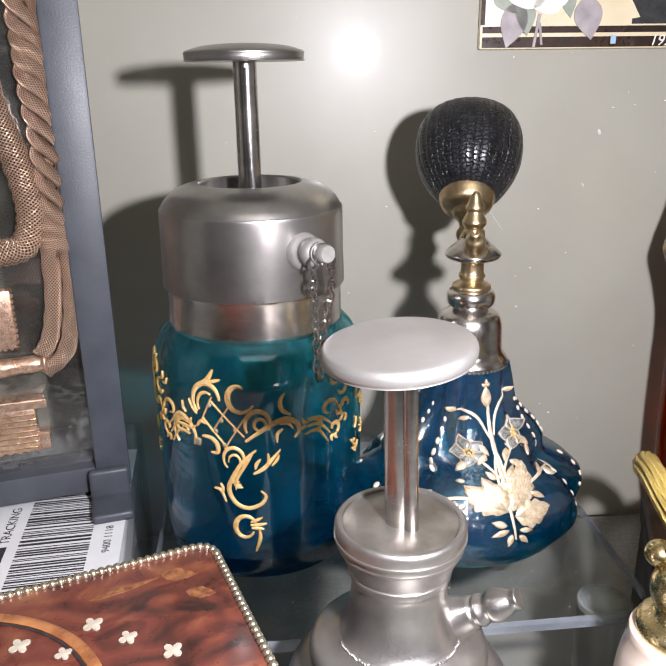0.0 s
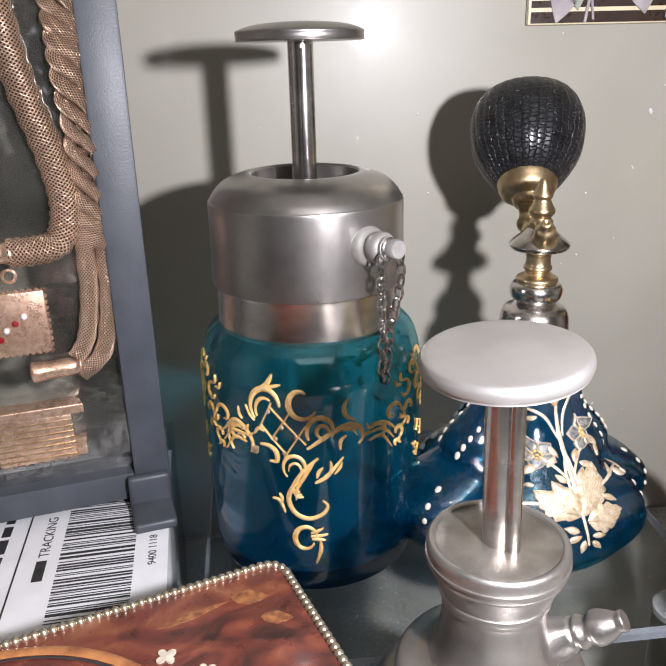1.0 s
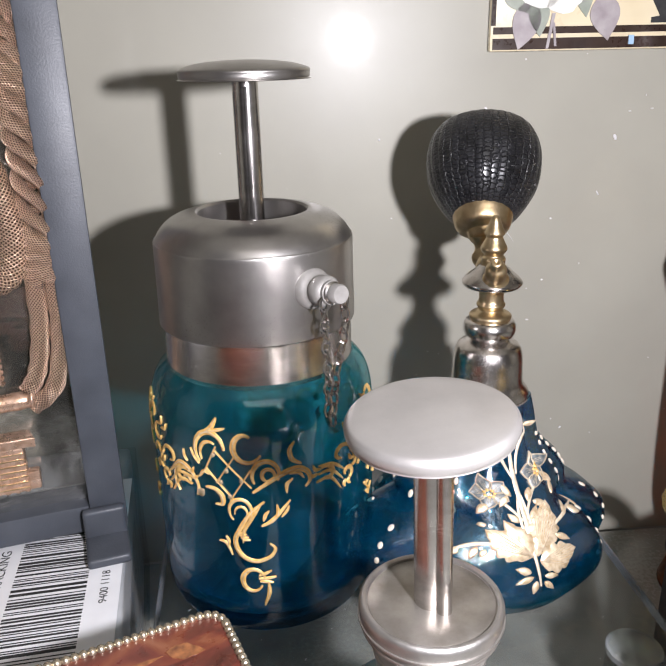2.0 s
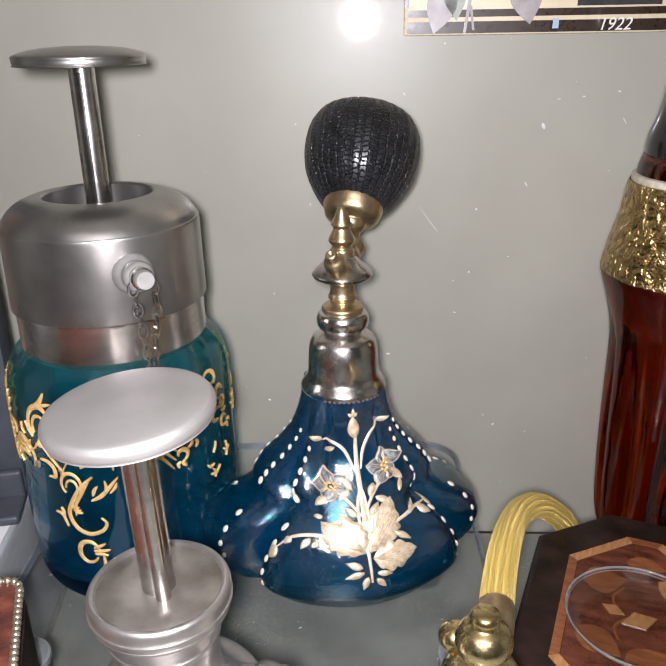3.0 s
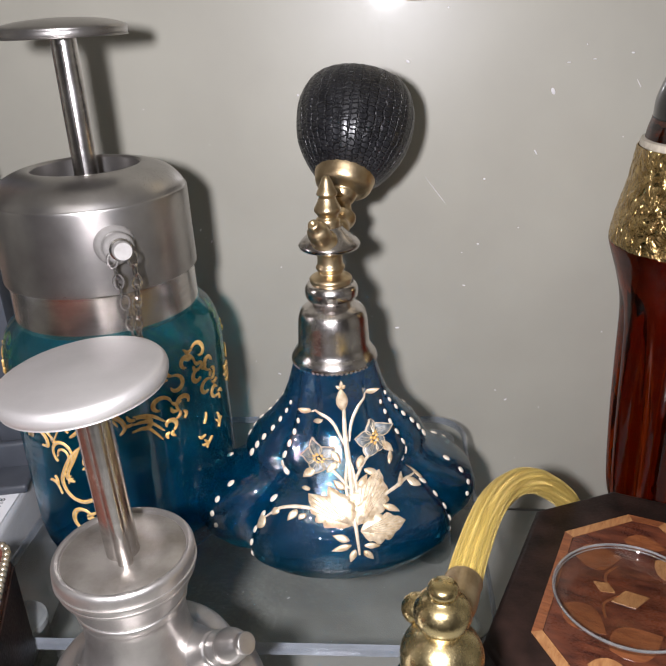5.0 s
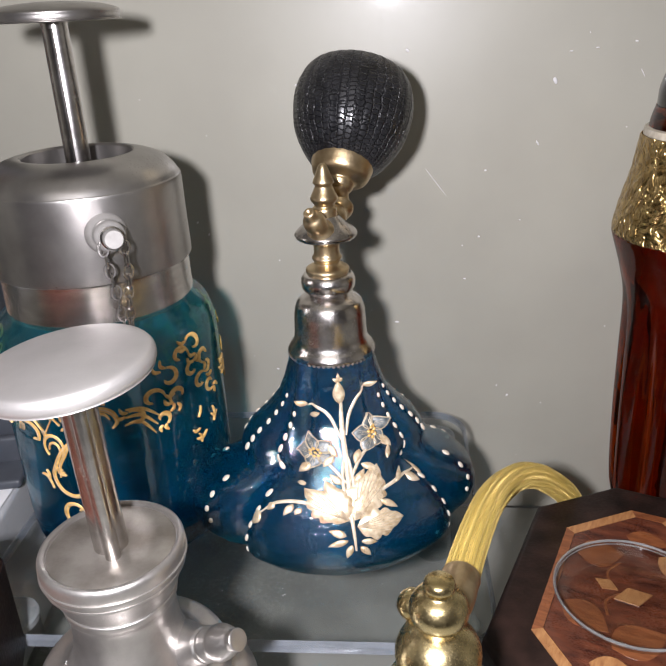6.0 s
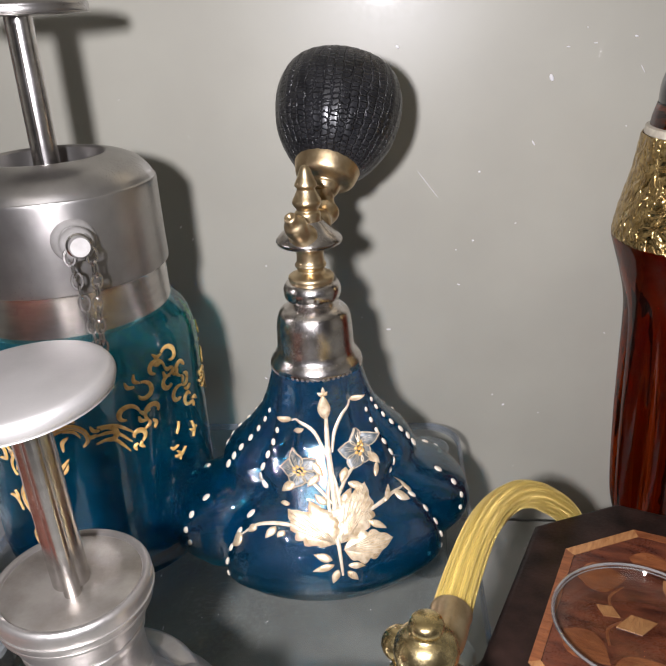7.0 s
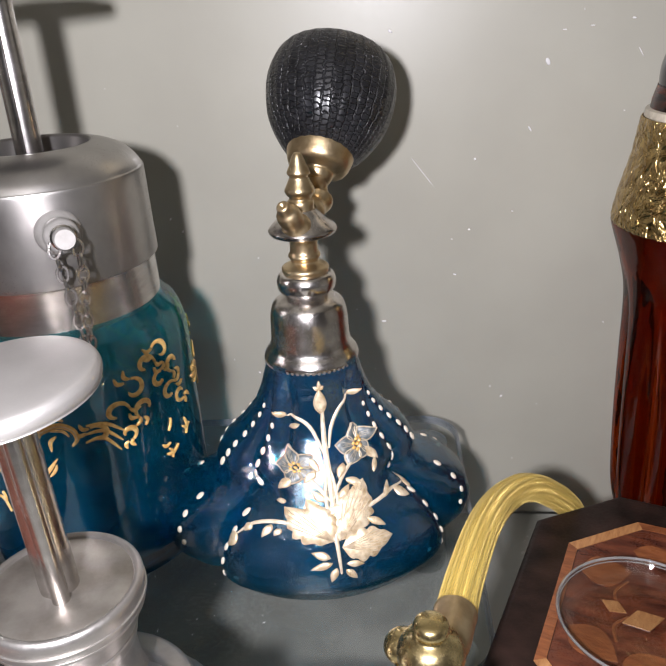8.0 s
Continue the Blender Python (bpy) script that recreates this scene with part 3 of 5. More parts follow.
def pump_bottle():
    e = thing("pump_bottle", pose(-0.0265, 0.2835, 0.0), "tall teal-blue glass pump bottle with gilt scrolls and pewter top", "atomizer bottle")
    R = 0.0404
    glass = smooth_profile([(0.0401, 0.0118), (0.0403, 0.016), (R, 0.030), (R, 0.060), (R, 0.076), (0.0398, 0.084), (0.0378, 0.0905), (0.0345, 0.0945), (0.0326, 0.0965)], 5)
    glass += smooth_profile([(0.0300, 0.0962), (0.0325, 0.0925), (0.0352, 0.0890), (0.0370, 0.0830), (0.0378, 0.0740), (0.0380, 0.0300), (0.0377, 0.0170), (0.0370, 0.0130)], 5)
    foot = smooth_profile([(0.0, 0.0008), (0.028, 0.0006), (0.0320, 0.0002), (0.0368, 0.0014), (0.0392, 0.0055), (0.0401, 0.0116)], 5)
    foot += smooth_profile([(0.0370, 0.0128), (0.0352, 0.0108), (0.0325, 0.0097), (0.0240, 0.0096), (0.0, 0.0112)], 5)
    body = part("glass_body", lathe(glass, 96), BLUE, e, "clear glass body, teal to deep blue, the darker riser painted in")
    part("glass_foot", lathe(foot, 96), BLUE_FOOT, e, "thick deep blue glass foot")
    part("pump_tube", lathe([(0, 0.066), (0.010, 0.066), (0.0118, 0.068), (0.0118, 0.096), (0, 0.096)], 32), CHROME, e, "metal pump tube inside the glass")

    def place(x, y, turn=0.0):
        z = 0.0965 - 0.0001 * y
        a = (x - 460) * 0.000083 / R + turn - math.pi / 2
        r = R + 0.0003 - 12 * max(0.0, z - 0.076) ** 2
        n = Vector((math.cos(a), math.sin(a), 0))
        return n * r + Vector((0, 0, z)), n
    bm = bmesh.new()
    scroll_motif(bm, place)
    part("gilt_scrollwork", bm, GOLD_ENAMEL, body, "raised gilt enamel scrollwork", angle=60)
    # cream line over each stroke paints a highlight along its raised ridge
    bm = bmesh.new()
    scroll_motif(bm, place, 0.30, 0.00055)
    part("gilt_highlight", bm, CREAM_GOLD, body, "cream accent line painting a highlight along the gilt scrolls", angle=60)
    for turn, mirror in ((0.98, 1), (-1.05, -1), (2.2, 1)):
        bm = bmesh.new()
        side_motif(bm, lambda x, y, t=turn, k=mirror: place(460 + k * 1.5 * (x - 110), 30 + 1.12 * y, t))
        part("gilt_scrollwork", bm, GOLD_ENAMEL, body, angle=60)
    bm = bmesh.new()
    scroll_motif(bm, lambda x, y: place(x, y, math.pi))
    part("gilt_scrollwork", bm, GOLD_ENAMEL, body, angle=60)
    part("neck_band", lathe([(0.0322, 0.0945), (0.0330, 0.0945), (0.0332, 0.0952), (0.0330, 0.0965), (0.0329, 0.108), (0.0331, 0.1092), (0.0322, 0.1094)], 96), CHROME, e, "polished metal neck band")
    cap = smooth_profile([(0.0331, 0.1093), (0.0340, 0.1096), (0.0342, 0.1110), (0.0340, 0.1200), (0.0339, 0.1300), (0.0338, 0.1372), (0.0335, 0.1378)], 5)
    cap += smooth_profile([(0.0333, 0.1380), (0.0318, 0.1406), (0.0288, 0.1436), (0.0246, 0.1456), (0.0206, 0.1466), (0.0190, 0.1467)], 5)
    cap += [(0.0184, 0.1460), (0.0183, 0.1300), (0.0172, 0.1290), (0.0, 0.1290)]
    part("pump_cap", lathe(cap, 96), PEWTER, e, "brushed pewter pump cap with a sunken well")
    for k in range(7):
        a = 0.5 + 2 * math.pi * k / 7
        part("well_stud", ball(0.0011, (0.0120 * math.cos(a), 0.0120 * math.sin(a), 0.1296), 0.9, 8), CHROME, e)
    part("plunger_rod", lathe([(0, 0.1288), (0.0042, 0.1288), (0.0042, 0.1885), (0, 0.1885)], 40), CHROME, e, "shiny plunger rod")
    part("slot", box(0.0016, 0.0008, 0.042, (0.0006, -0.0042, 0.165), 0.0003), CHROME, e)
    part("plunger_button", lathe(smooth_profile([(0, 0.1880), (0.0195, 0.1880), (0.0207, 0.1886), (0.0209, 0.1900), (0.0205, 0.1914), (0.0150, 0.1930), (0.0070, 0.1938), (0, 0.1940)], 4), 72), PEWTER, e, "round domed pewter push button")
    # spout on the cap's side
    a, b = Vector((0.0190, -0.0255, 0.1262)), Vector((0.0288, -0.0392, 0.1280))
    L = (b - a).length
    sp = smooth_profile([(0, 0), (0.0062, 0.0), (0.0064, 0.0030), (0.0050, 0.0046), (0.0044, 0.0054)], 3) + [(0.0048, 0.0060), (0.0050, 0.0095), (0.0044, 0.0105), (0.0037, 0.0110), (0.0038, 0.0124), (0.0030, 0.0130), (0.0031, L - 0.0006), (0.0027, L), (0, L)]
    nozzle = part("spout", turned(lathe(sp, 32), a, b), GREY_CAP, e, "grey side spout with a screw cap")
    chain = part("chain", turned(lathe([(0.0031, 0), (0.0036, 0.0004), (0.0036, 0.0012), (0.0031, 0.0016)], 20), a + (b - a) * 0.72, b), CHROME, e, "thin steel chain hanging from the spout")
    start = a + (b - a) * 0.78
    for side in (-1, 1):
        path = smooth_path([start + Vector((side * 0.0030, side * 0.001, -0.003)), start + Vector((side * 0.0030, 0.001, -0.012)), start + Vector((side * 0.0014 - 0.001, 0.003, -0.026)), start + Vector((side * 0.0006 - 0.002, 0.0045, -0.046))], 20)
        acc, last, k = 0.0, path[0], 0
        for q in path:
            acc += (q - last).length
            last = q
            if acc > 0.0038 * k:
                ob = new("link", LINK)
                ob.parent = chain
                ob.matrix_local = Matrix.Translation(q) @ pose(0, 0, 0, 4 * side, 5, 38 + 88 * (k % 2) + 9 * side)
                k += 1


pump_bottle()


# ---- the squat blue bottle with a black rubber bulb ----
FRONT, CREASE = -math.pi / 2 + 0.31, radians(61)


def bulb_bottle():
    e = thing("bulb_atomizer", pose(0.0575, 0.2885, 0.0), "deep blue lobed glass perfume bottle with flowers and black bulb", "atomizer bottle")

    zs = [0.0, 0.004, 0.010, 0.016, 0.022, 0.028, 0.031, 0.034, 0.037, 0.040, 0.046, 0.052, 0.058, 0.064, 0.070, 0.0755]
    front = [0.0330, 0.0405, 0.0444, 0.0446, 0.0428, 0.0392, 0.0369, 0.0345, 0.0320, 0.0292, 0.0244, 0.0206, 0.0180, 0.0165, 0.0157, 0.0148]
    side = [0.0380, 0.0490, 0.0552, 0.0575, 0.0558, 0.0490, 0.0425, 0.0368, 0.0350, 0.0358, 0.0322, 0.0256, 0.0206, 0.0180, 0.0162, 0.0148]
    valley = [0.0285, 0.0318, 0.0336, 0.0330, 0.0312, 0.0284, 0.0268, 0.0252, 0.0240, 0.0228, 0.0204, 0.0184, 0.0168, 0.0162, 0.0152, 0.0144]

    def crease(z):
        """The half width of the front lobe: a rounded pillow below, a straight rib above."""
        if z < 0.037:
            return CREASE * (1 - 0.15 * max(0.0, (z - 0.012) / 0.025) ** 2)
        return CREASE * (0.85 + 0.15 * min(1.0, (z - 0.037) / 0.004))

    def radius(a, z):
        """Four lobes, wide at the sides, with a crease between each two."""
        t = abs((a - FRONT + math.pi / 2) % math.pi - math.pi / 2)
        f, w, v = (float(np.interp(z, zs, q)) for q in (front, side, valley))
        fold = crease(z)
        if t < fold:
            q = t / fold
            ridge = 0.08 + 0.20 * min(1.0, z / 0.012) - 0.03 * min(1.0, max(0.0, (z - 0.032) / 0.01)) * min(1.0, max(0.0, (0.070 - z) / 0.012))
            flank = min(1.0, max(0.0, (q - 0.42) / 0.45))
            flank = flank * flank * (3 - 2 * flank)
            waist = 1 - 0.17 * flank * math.exp(-((z - 0.0372) / 0.0034) ** 2)
            groove = 1 - 0.13 * math.exp(-((q - 0.60) / 0.11) ** 2) * min(1.0, max(0.0, (z - 0.040) / 0.008)) * min(1.0, max(0.0, (0.076 - z) / 0.012))
            high = min(1.0, max(0.0, (z - 0.040) / 0.006)) * min(1.0, max(0.0, (0.076 - z) / 0.012))
            border = 1 + 0.055 * high * math.exp(-((q - 0.84) / 0.07) ** 2)
            return v + (f * (1 + ridge * q ** 3) * waist * groove * border - v) * (1 - q ** 7) ** 0.8
        if math.sin(a - FRONT) > 0:
            w = v + (w - v) * 0.88
        q = min(1.0, (math.pi / 2 - t) / (math.pi / 2 - fold))
        return v + (w - v) * (1 - q ** 3.2) ** 0.72
    prof = [(0.0, 0.0006), (0.018, 0.0004)] + [(0.03, z) for z in np.linspace(0.0004, 0.0755, 60)]
    prof += [(0.026, 0.0755)] + [(0.0275, z) for z in np.linspace(0.0740, 0.0090, 40)] + [(0.012, 0.0080), (0.0, 0.0078)]
    body = part("glass_body", lathe(prof, 160, lambda r, z, a: radius(a, z) * r / 0.03 if r > 0.02 else r), DEEP_BLUE, e, "deep blue lobed glass body", angle=70)

    def place(u, v):
        """u: metres round the front from its middle, v: height."""
        a = FRONT + u / max(radius(FRONT, v), 0.02)

        def pt(a, z):
            r = radius(a, z)
            return Vector((r * math.cos(a), r * math.sin(a), z))
        p = pt(a, v)
        n = (pt(a + 0.02, v) - p).cross(pt(a, v + 0.001) - p).normalized()
        return p + n * 0.0002, n

    # drawing units: tenths of a millimetre from the stem, height over the base
    def at(x, y):
        return place(x * 0.000132, (y + 66 * min(1.0, max(0.0, (460 - y) / 260))) * 0.0001)

    def new_enamel(name, material, label=""):
        bm = bmesh.new()
        return bm, lambda: part(name, bm, material, body, label, angle=60)
    bm, done = new_enamel("stem", OUTLINE, "raised pale gold stem and sprigs")

    def s(pts, w, h=0.0004):
        stroke(bm, at, pts, w * 0.0001, h)
    s(curve2(4, 628, 0, 520, 2, 380, -2, 250, 2, 110), 18)
    s(curve2(8, 430, 14, 330, 8, 220), 12)
    s(curve2(-4, 430, -14, 340, -6, 200), 12)
    s(curve2(-2, 480, -30, 560, -70, 592, -106, 590), 12)
    s(curve2(10, 500, 22, 560, 56, 616, 96, 640), 12)
    s(curve2(30, 256, 100, 300, 160, 310, 216, 300), 12)
    s(curve2(-20, 214, -110, 270, -190, 262, -246, 206), 12)
    s(curve2(0, 330, -40, 400, -80, 450), 11)
    s(curve2(4, 340, 40, 420, 90, 480), 11)
    done()

    def leaf(*k, lift=0.0005, n=22):
        m = bmesh.new()
        pad(m, at, leaf_outline(*k, n=n), lift)
        part("enamel_leaf", m, CREAM_GOLD, body, angle=60)
    leaf(0, 602, -2, 690, 40, lift=0.0005)
    leaf(-6, 205, -118, 322, 118, 5, lift=0.0005)
    leaf(-4, 215, -62, 352, 74, 4, lift=0.0006)
    leaf(6, 205, 84, 386, 116, 5, lift=0.0005)
    leaf(10, 185, 140, 184, 100, 4, lift=0.0006)
    leaf(8, 210, 52, 320, 50, 3, lift=0.0007)
    for a, b, c, d, w in ((216, 300, 262, 268, 26), (170, 308, 206, 272, 22), (130, 302, 168, 330, 18), (80, 262, 126, 218, 22), (-246, 206, -280, 160, 26), (-200, 258, -222, 226, 18), (-150, 264, -180, 218, 20), (-130, 252, -150, 226, 18), (-106, 590, -136, 606, 20), (96, 640, 132, 652, 20), (-60, 574, -98, 552, 16), (-20, 160, -66, 178, 24), (-16, 146, -72, 128, 22), (16, 140, 60, 128, 20), (14, 122, 40, 86, 20), (-8, 130, -24, 86, 20), (-90, 414, -130, 372, 26), (40, 400, 84, 366, 24), (118, 388, 136, 430, 18), (-110, 340, -140, 330, 16), (-30, 440, -62, 396, 26), (18, 335, 48, 380, 24), (-18, 335, -46, 372, 24), (110, 470, 142, 420, 26), (40, 452, 24, 400, 24), (-44, 480, -20, 430, 22)):
        leaf(a, b, c, d, w, n=9)
    for x, y in ((-4, 700), (-20, 696), (14, 698), (0, 716)):
        leaf(0, 684, x, y, 14, n=8)
    for fx, fy, fr, turn in ((-78, 448, 57, 20), (84, 490, 60, 5)):
        for k in range(5):
            a = radians(turn + 72 * k + 18)
            m = bmesh.new()
            pad(m, at, leaf_outline(fx + 8 * math.cos(a), fy + 8 * math.sin(a), fx + fr * math.cos(a), fy + fr * math.sin(a), fr * 0.80, n=10), 0.0004)
            part("flower_petal", m, PETAL, body, "grey enamel petal", angle=60)
    seeds, seeds_done = new_enamel("flower_seeds", GOLD_ENAMEL, "golden seed dots of two flowers")
    bm, done = new_enamel("enamel_outline", OUTLINE, "cream outlines of two flowers")
    for fx, fy, fr, turn in ((-78, 448, 57, 20), (84, 490, 60, 5)):
        for k in range(5):
            a = radians(turn + 72 * k + 18)
            o = leaf_outline(fx + 10 * math.cos(a), fy + 10 * math.sin(a), fx + fr * math.cos(a), fy + fr * math.sin(a), fr * 0.78, n=10)
            stroke(bm, at, o + o[:1], 0.00055, 0.0006, taper=False, n=5)
            for q in (-0.16, 0.0, 0.16):
                stroke(bm, at, [(fx + r * fr * math.cos(a + q), fy + r * fr * math.sin(a + q)) for r in (0.25, 0.5, 0.72)], 0.0004, 0.0006, n=5)
        for k in range(8):
            a = 2 * math.pi * k / 7
            r = 0 if k == 7 else 14
            pad(seeds, at, [(fx + r * math.cos(a) + 5 * math.cos(b), fy + r * math.sin(a) + 5 * math.sin(b)) for b in (0.785 * j for j in range(8))], 0.0009)
    seeds_done()
    for p0, p1, w in (((-6, 205), (-112, 316), 104), ((6, 205), (80, 376), 102), ((10, 185), (134, 185), 88)):
        for q in np.linspace(-0.8, 0.8, 7):
            d = Vector(p1) - Vector(p0)
            n = Vector((-d.y, d.x)).normalized()
            tip = Vector(p0) + d * (1 - 0.35 * abs(q)) + n * q * w * 0.42
            mid = Vector(p0) + d * 0.5 + n * q * w * 0.3
            stroke(bm, at, curve2(*p0, mid.x, mid.y, tip.x, tip.y, steps=4), 0.0005, 0.0009, n=5)
    done()
    # cream dots along the ribs and lobe edges, each its own piece
    DOTS = {}

    def dot(a, z, w, tall):
        r = radius(a, z)
        p = Vector((r * math.cos(a), r * math.sin(a), z))
        q = Vector((radius(a + 0.03, z) * math.cos(a + 0.03), radius(a + 0.03, z) * math.sin(a + 0.03), z))
        g = Vector((radius(a, z + 0.001) * math.cos(a), radius(a, z + 0.001) * math.sin(a), z + 0.001))
        n = (q - p).cross(g - p).normalized()
        if "m" not in DOTS:
            DOTS["m"] = mesh_of("enamel_dot", ball(1.0, seg=10), DOT)
        ob = new("enamel_dot", DOTS["m"])
        ob.parent = body
        side = (q - p).normalized()
        up = n.cross(side)
        ob.matrix_local = Matrix.Translation(p) @ Matrix((side, up, n)).transposed().to_4x4() @ Matrix.Diagonal((1.08 * w, 1.15 * tall, 0.0006, 1))
    for base in (FRONT, FRONT + math.pi):
        for sgn in (-1, 1):
            for i in range(7):
                s_ = i / 6
                dot(base + sgn * (0.84 + 0.10 * s_), 0.060 - 0.023 * s_, 0.0005 + 0.0006 * s_, 0.0008 + 0.0008 * s_)
                dot(base + sgn * (1.22 + 0.14 * s_), 0.060 - 0.019 * s_, 0.0005 + 0.0005 * s_, 0.0008 + 0.0006 * s_)
            for i in range(6):
                s_ = i / 5
                dot(base + sgn * 0.86 * crease(0.032 - 0.026 * s_), 0.032 - 0.026 * s_, 0.0011 - 0.0004 * s_, 0.0016 - 0.0007 * s_)
            for i in range(4):
                s_ = i / 3
                dot(base + sgn * (1.34 - 0.10 * s_), 0.030 - 0.013 * s_, 0.0011 - 0.0003 * s_, 0.0014 - 0.0005 * s_)
    # silver collar and turned brass neck
    part("collar", lathe(smooth_profile([(0.0140, 0.0735), (0.0156, 0.0738), (0.0158, 0.0750), (0.0150, 0.0766), (0.0136, 0.0785), (0.0131, 0.0810), (0.0128, 0.0870), (0.0124, 0.0905), (0.0112, 0.0935), (0.0080, 0.0956), (0.0070, 0.0964)], 4), 64), SILVER, e, "worn silver-plated collar with a milled rim")
    mill = bmesh.new()
    for k in range(56):
        a = 2 * math.pi * k / 56
        bmesh.ops.create_icosphere(mill, subdivisions=1, radius=0.00075, matrix=Matrix.Translation((0.0154 * math.cos(a), 0.0154 * math.sin(a), 0.0740)))
    part("milled_rim", mill, PALE_PEWTER, e)
    part("neck_ring", lathe(smooth_profile([(0.0068, 0.0962), (0.0088, 0.0976), (0.0094, 0.0990), (0.0095, 0.1012), (0.0086, 0.1030), (0.0074, 0.1036)], 4), 56), SILVER, e)
    part("neck_stem", lathe(smooth_profile([(0.0074, 0.1036), (0.0075, 0.1052), (0.0052, 0.1066), (0.0044, 0.1074), (0.0051, 0.1086), (0.0051, 0.1094), (0.0045, 0.1106), (0.0046, 0.1140), (0.0060, 0.1150)], 4), 48), BRASS, e, "turned brass neck")
    part("drip_plate", lathe(smooth_profile([(0.0050, 0.1146), (0.0096, 0.1160), (0.0107, 0.1172), (0.0106, 0.1180), (0.0092, 0.1196), (0.0068, 0.1216), (0.0050, 0.1234), (0.0040, 0.1240), (0, 0.1240)], 4), 56), SILVER, e, "silvered conical drip plate")
    part("finial", lathe(smooth_profile([(0.0040, 0.1228), (0.0042, 0.1262), (0.0034, 0.1274), (0.0047, 0.1296), (0.0036, 0.1322), (0.0029, 0.1340), (0.0036, 0.1352), (0.0026, 0.1376), (0.0013, 0.1408), (0, 0.1414)], 4), 40), BRASS, e, "turned brass finial")
    part("spray_nozzle", turned(lathe(smooth_profile([(0, 0), (0.0044, 0.0), (0.0046, 0.0012), (0.0036, 0.0030), (0.0038, 0.0060), (0.0034, 0.0084), (0.0022, 0.0100), (0.0020, 0.0120), (0.0012, 0.0126), (0, 0.0118)], 4), 32), (-0.0004, -0.0062, 0.1196), (-0.0024, -0.0152, 0.1292)), BRASS, e, "small brass spray nozzle")
    # elbow, cup and bulb behind the finial
    foot, cup0 = Vector((0.0005, 0.0060, 0.1205)), Vector((0.0008, 0.0235, 0.1287))
    part("elbow_tube", sweep(smooth_path([foot, Vector((0.0014, 0.0160, 0.1202)), Vector((0.0014, 0.0220, 0.1222)), cup0], 8), lambda q: 0.0042 + 0.0009 * math.sin(14 * q), 20), BRASS, e, "beaded brass elbow tube")
    ctr = Vector((0.0036, 0.0410, 0.1490))
    axis = (ctr - cup0).normalized()
    part("bulb_cup", turned(lathe(smooth_profile([(0, 0), (0.0042, 0), (0.0056, 0.0022), (0.0060, 0.0034), (0.0098, 0.0050), (0.0112, 0.0085), (0.0116, 0.0108), (0.0110, 0.0112), (0, 0.0095)], 4), 48), cup0 - axis * 0.002, ctr), BRASS, e, "brass cup holding the bulb")
    egg = smooth_profile([(0, -0.0205), (0.0098, -0.0195), (0.0150, -0.0150), (0.0202, -0.0060), (0.0220, 0.0040), (0.0210, 0.0120), (0.0176, 0.0180), (0.0120, 0.0208), (0.0060, 0.0214), (0, 0.0215)], 7)
    bulb = lathe([(r * 1.015, z * 1.02) for r, z in egg], 144, lambda r, z, a: r * (1 + 0.016 * (abs(math.cos(13 * a)) - 0.5)), uv=True)
    bmesh.ops.transform(bulb, matrix=Matrix.Translation(ctr) @ axis.lerp(Vector((0, 0, 1)), 0.25).normalized().to_track_quat("Z", "Y").to_matrix().to_4x4(), verts=bulb.verts)
    part("rubber_bulb", bulb, RUBBER, e, "ribbed black crackled rubber bulb", angle=80)


bulb_bottle()


